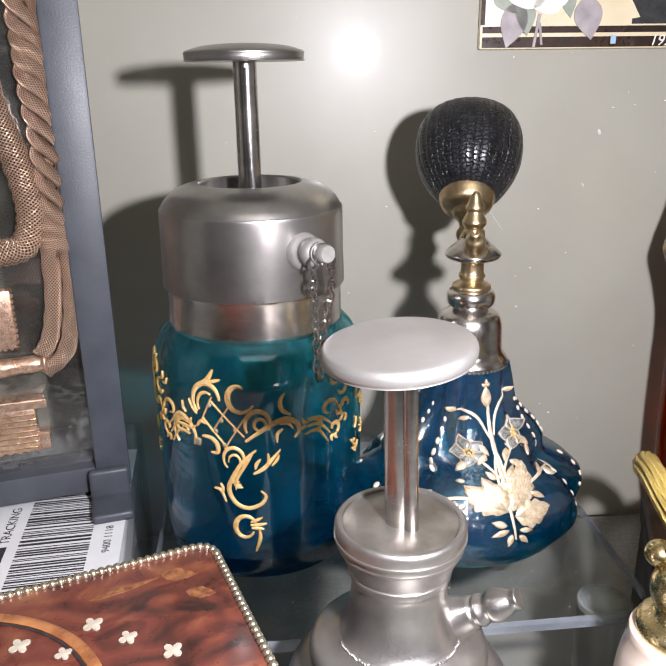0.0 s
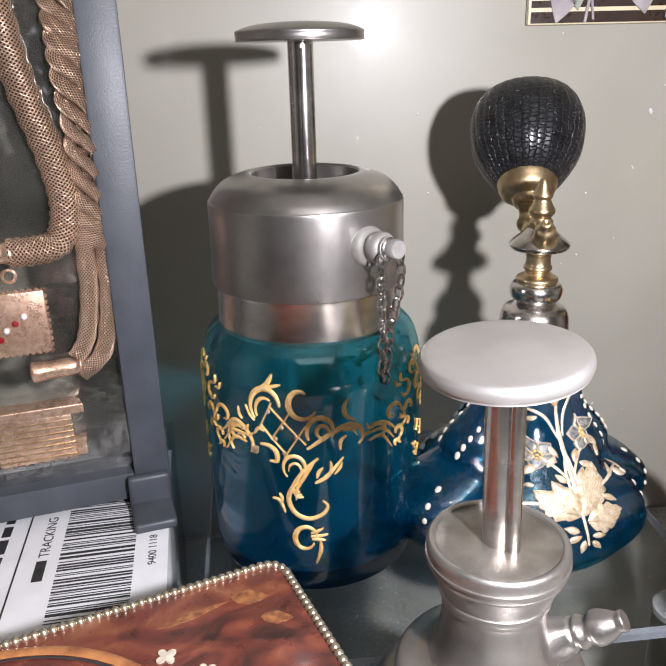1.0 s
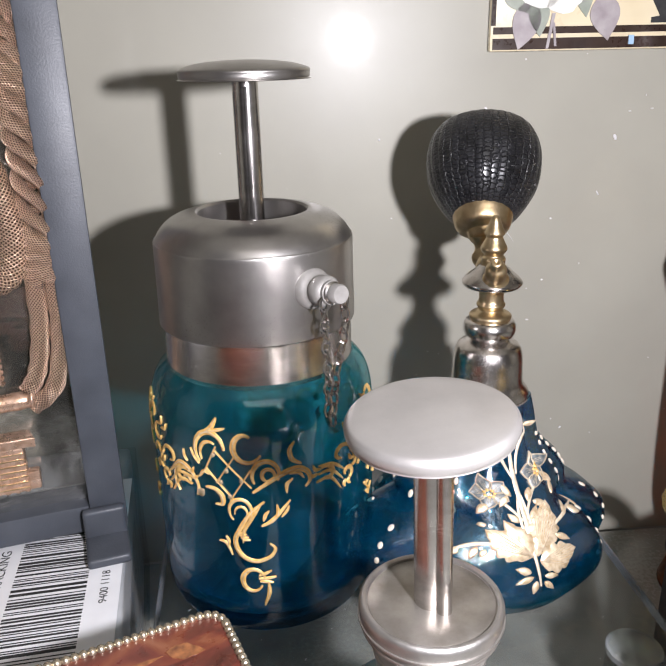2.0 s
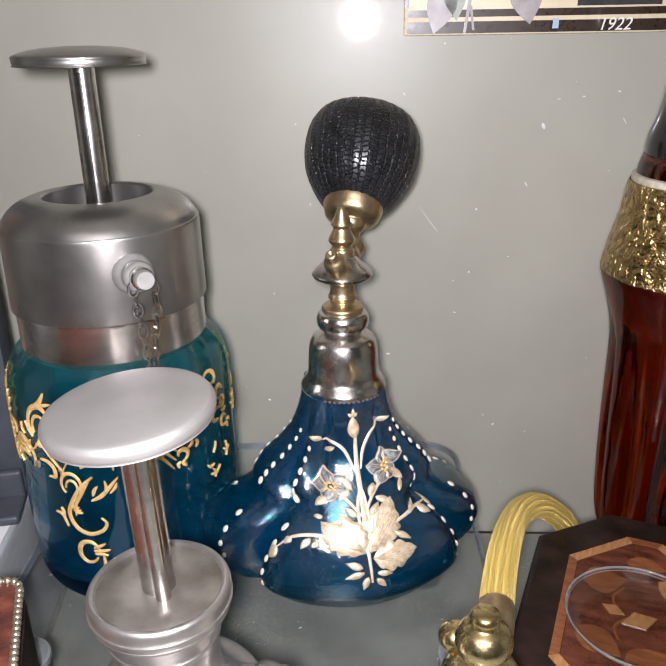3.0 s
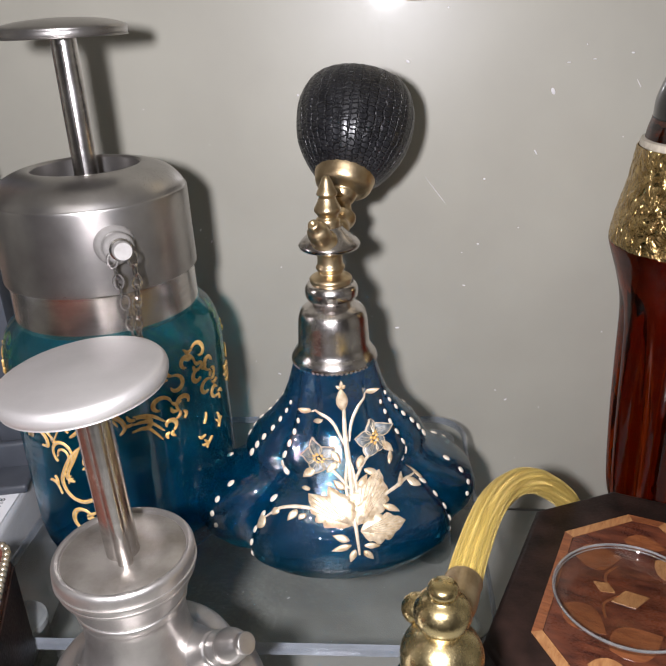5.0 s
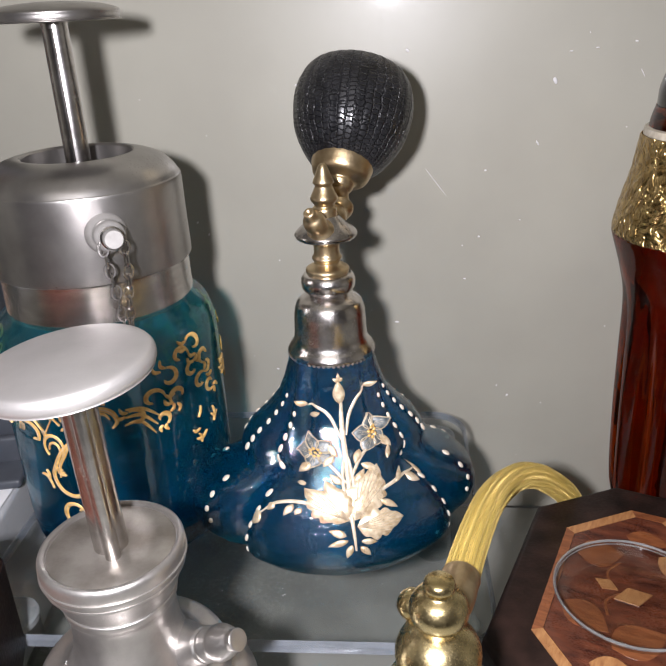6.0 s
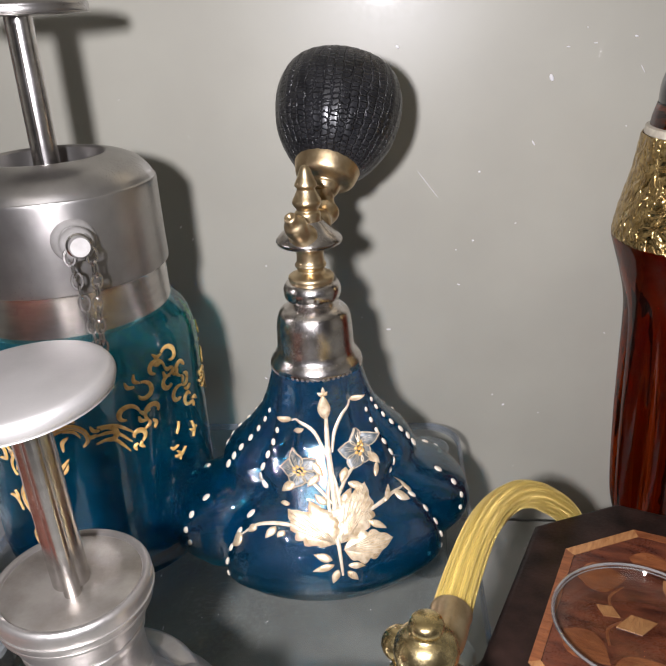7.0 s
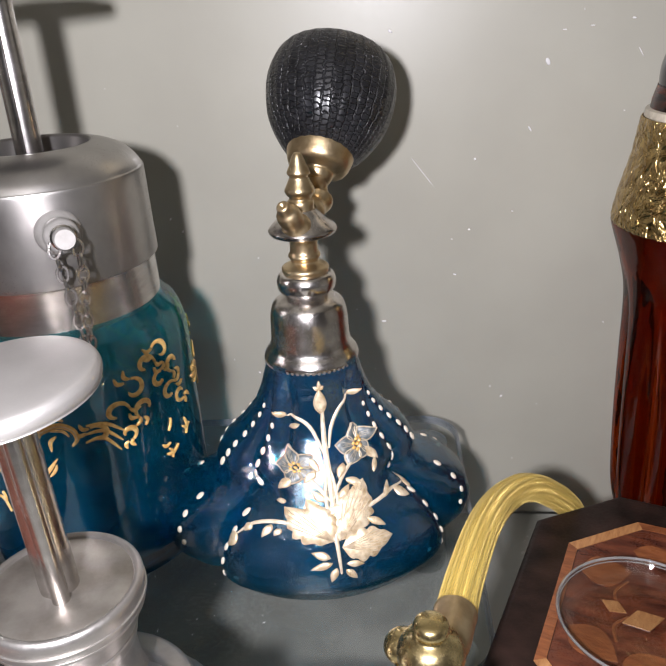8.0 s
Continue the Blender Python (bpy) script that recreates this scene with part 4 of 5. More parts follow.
# ---- the pewter pump nearest the open front ----
def pewter_pump():
    e = thing("pewter_pump", pose(0.0215, 0.1805, SHELF_Z), "dull pewter atomizer pump with a round push button and side spout", "atomizer bottle")
    z0 = -SHELF_Z

    def z(*pairs):
        return [(r, h + z0) for r, h in pairs]
    part("bottle_body", lathe(smooth_profile([(0, 0.0005), (0.026, 0), (0.028, 0.002), (0.028, 0.076), (0.024, 0.086), (0.018, 0.090), (0, 0.090)], 4), 64), PALE_PEWTER, e)
    part("lower_flange", lathe(smooth_profile(z((0.0200, 0.0125), (0.0305, 0.0125), (0.0322, 0.0145), (0.0320, 0.0170), (0.0290, 0.0205), (0.0245, 0.0222)), 4), 80), PALE_PEWTER, e, "wide lower pewter flange")
    part("upper_flange", lathe(smooth_profile(z((0.0240, 0.0216), (0.0250, 0.0230), (0.0255, 0.0280), (0.0250, 0.0300), (0.0234, 0.0314), (0.0195, 0.0326), (0.0168, 0.0345)), 4), 80), PALE_PEWTER, e, "raised upper flange with worn lettering band")
    part("waist", lathe(smooth_profile(z((0.0172, 0.0338), (0.0152, 0.0370), (0.0138, 0.0430), (0.0134, 0.0490), (0.0134, 0.0520), (0.0142, 0.0540), (0.0143, 0.0556), (0.0136, 0.0560)), 5), 72), PALE_PEWTER, e, "waisted pewter neck")
    part("cup", lathe(smooth_profile(z((0.0135, 0.0556), (0.0146, 0.0570), (0.0162, 0.0610), (0.0174, 0.0640), (0.0178, 0.0670), (0.0178, 0.0690), (0.0170, 0.0700), (0.0160, 0.0697)), 4) + z((0.0158, 0.0690), (0, 0.0690)), 80), PALE_PEWTER, e, "shallow pewter cup")
    part("cup_face", lathe(z((0, 0.0694), (0.0090, 0.0694), (0.0153, 0.0693), (0.0157, 0.0690)), 72), TARNISH, e, "brownish tarnished face of the cup")
    for r, h in ((0.0179, 0.0658), (0.0172, 0.0634)):
        part("cup_ring", lathe(z((r - 0.0006, h - 0.0005), (r + 0.0002, h - 0.0003), (r + 0.0002, h + 0.0003), (r - 0.0006, h + 0.0005)), 80), PALE_PEWTER, e)
    part("plunger_rod", turned(lathe([(0, 0), (0.0042, 0), (0.0042, 0.051), (0, 0.051)], 36), (0, 0, z0 + 0.0675), (-0.0012, -0.0008, z0 + 0.1180)), CHROME, e, "shiny plunger rod")
    part("guide_pin", turned(lathe([(0, 0), (0.0019, 0), (0.0019, 0.049), (0, 0.049)], 20), (0.0026, -0.0042, z0 + 0.0675), (0.0012, -0.0048, z0 + 0.1170)), CHROME, e)
    btn = lathe(smooth_profile([(0, 0), (0.0170, 0.0002), (0.0190, 0.0010), (0.0196, 0.0024), (0.0192, 0.0040), (0.0172, 0.0050), (0.0080, 0.0056), (0, 0.0057)], 4), 80)
    part("push_button", turned(btn, (-0.0012, -0.0008, z0 + 0.1160), (-0.0022, -0.0012, z0 + 0.1300)), SATIN, e, "thick round push button with a satin face")
    a, b = Vector((0.0120, 0.0030, z0 + 0.0330)), Vector((0.0322, -0.0055, z0 + 0.0480))
    L = (b - a).length
    part("spout", turned(lathe(smooth_profile([(0, 0), (0.0074, 0), (0.0064, 0.0050), (0.0050, 0.0100), (0.0046, 0.0120), (0.0040, 0.0130), (0.0046, 0.0142), (0.0040, 0.0156), (0.0037, 0.0168), (0.0046, 0.0184), (0.0044, 0.0206), (0.0034, 0.0232), (0.0027, 0.0246), (0.0028, L - 0.0004), (0.0022, L), (0, L)], 4), 32), a, b), PALE_PEWTER, e, "tapered side spout")
    band = bmesh.new()
    for k in range(46):
        t = radians(200 + 140 * k / 45)
        h = 0.0010 + 0.0008 * ((k * 7) % 5) / 5
        q = box(0.0005, 0.0006, h, (0, 0, 0), 0.00015, 1)
        bmesh.ops.transform(q, matrix=Matrix.Translation((0.0174 * math.cos(t), 0.0174 * math.sin(t), z0 + 0.0338)) @ pose(0, 0, 0, 35 * ((k % 3) - 1), 0, math.degrees(t) + 90), verts=q.verts)
        tmp = bpy.data.meshes.new("mark")
        q.to_mesh(tmp)
        q.free()
        band.from_mesh(tmp)
    part("worn_band", band, CHROME, e, "worn stamped marks round the neck")


pewter_pump()


# ---- parcel with a postal label, and the floating frame on it ----
def carton():
    m = pose(-0.0905, 0.300, SHELF_Z, 0, 0, 12.0)
    e = thing("carton", m, "grey-white carton in clear wrap with a postal label on top", "carton")
    h = -SHELF_Z
    b = part("body", box(0.200, 0.190, h - 0.001, (-0.100, 0, h / 2 - 0.0005), 0.003, 3), CARTON, e)
    flap = part("clear_wrap", prism([(x - 0.1, y) for x, y in rounded(0.206, 0.196, 0.010)], 0.002, h - 0.0006, 0.002), FILM, e, "clear plastic wrap")
    flap.visible_shadow = False


carton()


def postal_label():
    u = Vector((-0.17, 0.985, 0)).normalized()
    v = Vector((-u.y, u.x, 0))
    m = Matrix((u, v, Vector((0, 0, 1)))).transposed().to_4x4()
    m.translation = (-0.1140, 0.2300, 0.0003)
    e = thing("shipping_label", m, "white postal label with a barcode and printed lines, on the carton", "label")
    part("sheet", box(0.150, 0.107, 0.0003, (0.045, 0.0185, 0), 0.0), PAPER, e, smooth=False)
    rng = random.Random(4)
    x = 0.004
    while x < 0.098:
        w = rng.choice((0.0005, 0.0005, 0.0010, 0.0015))
        part("barcode_bar", box(w, 0.0290, 0.0001, (x + w / 2, -0.0075, 0.00022)), INK, e, smooth=False)
        x += w + rng.choice((0.0006, 0.0006, 0.0011, 0.0016))
    part("rule", box(0.150, 0.0007, 0.0001, (0.045, 0.0225, 0.00022)), INK, e, smooth=False)

    def writing(text, x, y, size):
        c = bpy.data.curves.new("lettering", "FONT")
        c.body, c.size, c.extrude = text, size, 0.00004
        ob = new("lettering", c)
        me = bpy.data.meshes.new_from_object(ob)
        bpy.data.objects.remove(ob)
        me.materials.clear()
        me.materials.append(INK)
        o = new("lettering", me)
        o.parent = e
        o.location = (x, y, 0.00024)
    part("printed_bar", box(0.0125, 0.0040, 0.0001, (0.0350, 0.0135, 0.00022)), INK, e, smooth=False)
    writing("TRACKING", 0.0435, 0.0115, 0.0056)
    writing("9400 1118", 0.0300, -0.0305, 0.0046)
    for row, (y, hgt) in enumerate(((0.031, 0.0036), (0.0385, 0.0026), (0.0455, 0.0026), (0.053, 0.0026))):
        x = 0.0
        while x < 0.085:
            w = rng.uniform(0.006, 0.018)
            part("printed_bar", box(w, hgt, 0.0001, (x + w / 2, y, 0.00022)), INK, e, smooth=False)
            x += w + 0.0022


postal_label()

FRAME = pose(-0.091, 0.311, 0.0, 0, 0, 18.0)


def floating_frame():
    e = thing("floating_display", FRAME, "black plastic floating display with clear film on two feet", "jewelry display")
    W, H, w, d = 0.230, 0.235, 0.0150, 0.020
    z0 = 0.004
    for name, sx, sz, x, z in (("stile", w, H, -w / 2, z0 + H / 2), ("stile", w, H, -W + w / 2, z0 + H / 2), ("rail", W - 2 * w, 0.0125, -W / 2, z0 + 0.00625), ("rail", W - 2 * w, 0.0125, -W / 2, z0 + H - 0.00625)):
        bm = box(sx, d, sz, (x, d / 2, z), 0.0012, 2)
        part(name, bm, BLACK_PLASTIC, e)
    for x in (-0.0095, -W + 0.0095):
        part("foot", box(0.0175, 0.052, 0.0044, (x, 0.003, 0.0024), 0.0018, 3), BLACK_PLASTIC, e, "black slotted foot")
        part("foot_lip", box(0.0175, 0.0045, 0.0165, (x, -0.0035, 0.0084), 0.0018, 3), BLACK_PLASTIC, e)
    for y in (0.0075, 0.0125):
        f = part("film", box(W - 2 * w, 0.0003, H - 0.025, (-W / 2, y, z0 + H / 2)), FILM, e, "clear stretched film", smooth=False)
        f.visible_shadow = False


floating_frame()


def necklace():
    e = thing("mesh_necklace", FRAME, "rose-gold woven mesh necklace with square locket pendants", "necklace")
    Y = 0.004

    def rope(name, pts, r, twist, turns, label=""):
        path = smooth_path([(x, Y, z) for x, z in pts], 14)
        part(name, sweep(path, r, 18, 0.8, up=(0, 1, 0), shape=lambda a, s: 1 + 0.07 * math.sin(twist * a + turns * s)), MESH_ROPE, e, label)
    # plaited upper length: three strands that wind round one another
    core = smooth_path([(-0.0205, Y, 0.236), (-0.0200, Y, 0.205), (-0.0188, Y, 0.183), (-0.0178, Y, 0.156), (-0.0182, Y, 0.128), (-0.0184, Y, 0.116)], 24)
    for k in range(3):
        pts = []
        for i, c in enumerate(core):
            a = 0.30 * i + 2 * math.pi * k / 3
            pts.append(c + Vector((0.0046 * math.cos(a), 0.0020 * math.sin(a), 0)))
        part("plaited_strand", sweep(pts, 0.0030, 12, 0.8, up=(0, 1, 0)), MESH_ROPE, e)
    rope("mesh_rope", [(-0.0222, 0.122), (-0.0228, 0.098), (-0.0262, 0.080), (-0.0310, 0.0715)], 0.0036, 2, 40)
    rope("mesh_rope", [(-0.0152, 0.122), (-0.0156, 0.096), (-0.0204, 0.073), (-0.0305, 0.0640)], 0.0036, 2, 40)
    rope("mesh_rope", [(-0.0440, 0.236), (-0.0405, 0.203), (-0.0360, 0.176), (-0.0293, 0.150), (-0.0272, 0.132), (-0.0310, 0.1195), (-0.0400, 0.1165), (-0.0500, 0.1165)], 0.0056, 2, 150, "thick woven mesh rope")
    rope("mesh_rope", [(-0.105, 0.236), (-0.098, 0.190), (-0.092, 0.150), (-0.084, 0.124), (-0.068, 0.1165), (-0.0560, 0.1165)], 0.0056, 2, 150)
    part("rope_end", turned(lathe(smooth_profile([(0, 0), (0.0040, 0), (0.0044, 0.002), (0.0038, 0.004), (0.0044, 0.007), (0.0040, 0.010), (0, 0.0105)], 4), 24), (-0.0480, Y, 0.1165), (-0.060, Y, 0.1165)), ROSE_GOLD, e)
    part("bar_bead", turned(lathe(smooth_profile([(0, 0), (0.0030, 0), (0.0042, 0.001), (0.0034, 0.0025), (0.0038, 0.006), (0.0036, 0.012), (0.0042, 0.0185), (0.0034, 0.020), (0, 0.0205)], 4), 24), (-0.0290, Y, 0.0680), (-0.060, Y, 0.0668)), ROSE_GOLD, e, "engraved bar bead")

    def plaque(cx, cz, sx, sz, stones):
        p = part("plaque", box(sx, 0.0032, sz, (cx, Y, cz), 0.0007, 2), ROSE_GOLD, e, "square rose-gold plaque with scalloped edge")
        sc = bmesh.new()
        n = 11
        for i in range(n):
            for sx_, sz_ in ((-sx / 2 + sx * i / (n - 1), sz / 2), (-sx / 2 + sx * i / (n - 1), -sz / 2), (sx / 2, -sz / 2 + sz * i / (n - 1)), (-sx / 2, -sz / 2 + sz * i / (n - 1))):
                bmesh.ops.create_icosphere(sc, subdivisions=1, radius=0.00125, matrix=Matrix.Translation((cx + sx_, Y - 0.0003, cz + sz_)))
        part("scallop_edge", sc, ROSE_GOLD, p)
        for k, (x, z_, mat_) in enumerate(stones):
            part("stone", ball(0.0013, (cx + x, Y - 0.002, cz + z_), 1, 10), mat_, p)
    plaque(-0.0520, 0.0885, 0.0245, 0.0250, ((0.004, 0.003, CLEAR_STONE), (0.0005, 0.0005, RED_STONE), (-0.003, -0.002, CLEAR_STONE), (-0.0055, -0.0055, RED_STONE)))
    part("ring", turned(lathe([(0.0022, -0.0005), (0.0030, 0), (0.0022, 0.0005), (0.0018, 0)] + [(0.0022, -0.0005)], 20), (-0.051, Y, 0.1075), (-0.051, -0.02, 0.1075)), ROSE_GOLD, e)
    part("locket_roof", prism([(-0.068, -0.0045), (-0.0315, -0.0045), (-0.0335, 0.0045), (-0.066, 0.0045)], 0.0490, 0.0530, 0.0008), ROSE_GOLD, e).location = (0, Y, 0)
    part("locket_box", box(0.030, 0.0070, 0.0200, (-0.0515, Y, 0.0385), 0.0010, 2), ROSE_GOLD, e, "small rose-gold box locket")
    for k in range(7):
        part("locket_groove", box(0.0305, 0.0003, 0.0005, (-0.0515, Y - 0.0037, 0.0305 + 0.0026 * k)), BRASS, e, smooth=False)
    part("locket_tab", box(0.0050, 0.0050, 0.0080, (-0.0345, Y, 0.0325), 0.0009, 2), ROSE_GOLD, e)
    for k in range(8):
        part("fringe_bead", ball(0.0014, (-0.065 + 0.0039 * k, Y, 0.0278), 1, 10), ROSE_GOLD, e)


necklace()


# ---- beaded tortoiseshell box ----
def beaded_box():
    yaw = 24.5
    c = Vector((-0.0360, 0.2125, 0)) + Matrix.Rotation(radians(yaw), 3, "Z") @ Vector((-0.060, -0.047, 0))
    e = thing("trinket_box", pose(c.x, c.y, 0.0005, 0, 0, yaw), "red-brown tortoiseshell trinket box edged with gilt beading, on the carton", "trinket box")
    H = 0.0405
    out = rounded(0.120, 0.094, 0.006)
    part("body", prism(out, 0.0, H - 0.006, 0.001), DARK_WOOD, e)
    lid = part("lid", prism(rounded(0.1185, 0.0925, 0.0055), H - 0.006, H, 0.0008), TORTOISE, e, "glossy marbled lid")
    peri = rounded(0.1185, 0.0925, 0.0058, 6)
    pts = [Vector((x, y, 0)) for x, y in peri] + [Vector((*peri[0], 0))]
    acc, step, nxt = 0.0, 0.00235, 0.0
    BD = mesh_of("bead", ball(0.00138, seg=10), BEAD)
    for a, b in zip(pts, pts[1:]):
        L = (b - a).length
        while nxt <= acc + L:
            q = a + (b - a) * ((nxt - acc) / L)
            ob = new("bead", BD)
            ob.parent = lid
            ob.location = (q.x, q.y, H + 0.0002)
            nxt += step
        acc += L
    part("gilt_edge", sweep([Vector((x, y, H - 0.0012)) for x, y in peri] + [Vector((*peri[0], H - 0.0012))], 0.0009, 8), BEAD, lid)
    zt = H + 0.0003
    # oval border, streaks and bone crosses on the lid
    oval = [Vector((-0.030 + 0.0485 * math.cos(a), 0.000 + 0.0440 * math.sin(a), zt)) for a in (2 * math.pi * i / 64 for i in range(65))]
    part("oval_border", sweep(oval, 0.0016, 8, 0.3), HONEY, lid, "honey-coloured oval border")
    inner = [Vector((-0.030 + 0.0462 * math.cos(a), 0.000 + 0.0417 * math.sin(a), zt)) for a in (2 * math.pi * i / 64 for i in range(65))]
    part("oval_line", sweep(inner, 0.0004, 6, 0.4), INK, lid)
    for k, (x0, y0, x1, y1, w) in enumerate(((0.020, 0.034, 0.040, 0.036, 0.0026), (0.041, 0.037, 0.051, 0.033, 0.0060), (0.046, 0.026, 0.054, 0.022, 0.0050))):
        part("painted_leaf", prism(leaf_outline(x0, y0, x1, y1, w, 3, n=10), H - 0.0002, H + 0.00012 + 0.00006 * k), WORN_LEAF, lid, "worn honey-coloured leaf", smooth=False)
    rng = random.Random(9)
    for x, y, sc in ((0.0195, 0.0232, 1), (0.0007, 0.0229, 1), (0.0274, 0.0140, 0.9), (0.0372, 0.0041, 1), (0.0110, 0.0150, 0.8), (0.0330, -0.0080, 0.8), (0.0410, -0.0160, 1), (-0.0100, 0.0130, 0.9), (0.0220, 0.0020, 0.6)):
        cr = prism([(0.0029 * sc * (0.42 + 0.58 * abs(math.cos(2 * a))) * math.cos(a), 0.0029 * sc * (0.42 + 0.58 * abs(math.cos(2 * a))) * math.sin(a)) for a in (2 * math.pi * k / 32 for k in range(32))], -0.0002, 0.00025)
        o = part("cross_inlay", cr, BONE, lid, smooth=False)
        o.location, o.rotation_euler = (x, y, zt - 0.0001), (0, 0, rng.uniform(0.2, 0.6))

beaded_box()


# ---- octagonal marquetry box with a glass dish ----
def cut_rectangle(hx, hy, c):
    return [(hx, -hy + c), (hx, hy - c), (hx - c, hy), (-hx + c, hy), (-hx, hy - c), (-hx, -hy + c), (-hx + c, -hy), (hx - c, -hy)]


def marquetry_box():
    e = thing("marquetry_box", pose(0.1605, 0.2405, SHELF_Z, 0, 0, -17), "dark eight-sided wooden box with an inlaid marquetry lid", "wooden box")
    H = 0.013 - SHELF_Z
    part("body", prism(cut_rectangle(0.0370, 0.0588, 0.0240), 0.0, H - 0.010, 0.0015), DARK_WOOD, e)
    lid = part("lid", prism(cut_rectangle(0.0384, 0.0600, 0.0244), H - 0.0095, H, 0.0022, 3), DARK_WOOD, e, "dark lid with worn edges")
    o1, o2 = cut_rectangle(0.0258, 0.0458, 0.0195), cut_rectangle(0.0227, 0.0425, 0.0182)
    for k in range(8):
        part("border_strip", prism([o1[k], o1[(k + 1) % 8], o2[(k + 1) % 8], o2[k]], H - 0.001, H + 0.0003, 0.0), LIGHT_WOOD if k % 2 else WARM_WOOD, lid, smooth=False)
    part("field", prism(cut_rectangle(0.0225, 0.0423, 0.0181), H - 0.001, H + 0.00025), RED_WOOD, lid, "red-brown veneer field", smooth=False)
    for cx, cy, turn, l, w, mat_ in ((-0.0125, 0.0170, 20, 0.0110, 0.0100, WARM_WOOD), (0.0125, 0.0185, -30, 0.0120, 0.0085, LIGHT_WOOD), (-0.0120, -0.0140, -30, 0.0120, 0.0085, WARM_WOOD), (0.0040, -0.0180, 40, 0.0130, 0.0100, WARM_WOOD), (0.0170, -0.0050, 70, 0.0100, 0.0080, RED_WOOD), (0.0010, 0.0300, 0, 0.0100, 0.0070, WARM_WOOD), (-0.0010, -0.0320, 0, 0.0100, 0.0070, LIGHT_WOOD)):
        a, l, w = radians(turn), 1.4 * l, 1.35 * w
        o = leaf_outline(cx - l / 2 * math.cos(a), cy - l / 2 * math.sin(a), cx + l / 2 * math.cos(a), cy + l / 2 * math.sin(a), w, n=8)
        part("petal_inlay", prism(o, H - 0.001, H + 0.0005), mat_, lid, smooth=False)
    for cx, cy, sx, sy, turn, mat_ in ((0.0, 0.0, 0.0125, 0.0080, 30, LIGHT_WOOD), (-0.0085, 0.0025, 0.0078, 0.0052, -20, LIGHT_WOOD)):
        o = [(cx + x * math.cos(radians(turn)) - y * math.sin(radians(turn)), cy + x * math.sin(radians(turn)) + y * math.cos(radians(turn))) for x, y in ((-sx / 2, 0), (0, -sy / 2), (sx / 2, 0), (0, sy / 2))]
        part("star_inlay", prism(o, H - 0.001, H + 0.0006), mat_, lid, smooth=False)
    for pts in (((-0.0072, 0.0025), (-0.0090, 0.0090), (-0.0060, 0.0150)), ((-0.0040, 0.0), (-0.0075, -0.0050), (-0.0060, -0.0110))):
        part("vine_inlay", sweep(smooth_path([(x, y, H + 0.0002) for x, y in pts], 6), 0.0005, 6, 0.5), WARM_WOOD, lid)


marquetry_box()


def glass_dish():
    e = thing("glass_dish", pose(0.1590, 0.2365, 0.0136), "small round clear glass dish on the wooden box", "glass dish")
    o = part("bowl", lathe(smooth_profile([(0, 0), (0.014, 0.0002), (0.0205, 0.0015), (0.0230, 0.0050), (0.0236, 0.0056), (0.0230, 0.0060), (0.0198, 0.0026), (0.014, 0.0012), (0, 0.0010)], 4), 72), ACRYLIC, e)
    o.visible_shadow = False
    rim = [Vector((0.0234 * math.cos(a), 0.0234 * math.sin(a), 0.0060)) for a in (2 * math.pi * i / 72 for i in range(73))]
    part("rim", sweep(rim, 0.00045, 8), DISH_RIM, e, "bright rounded rim")
    part("inner_line", sweep([Vector((0.98 * v.x, 0.98 * v.y, 0.0050)) for v in rim], 0.0002, 6), DISH_RIM, e)


glass_dish()


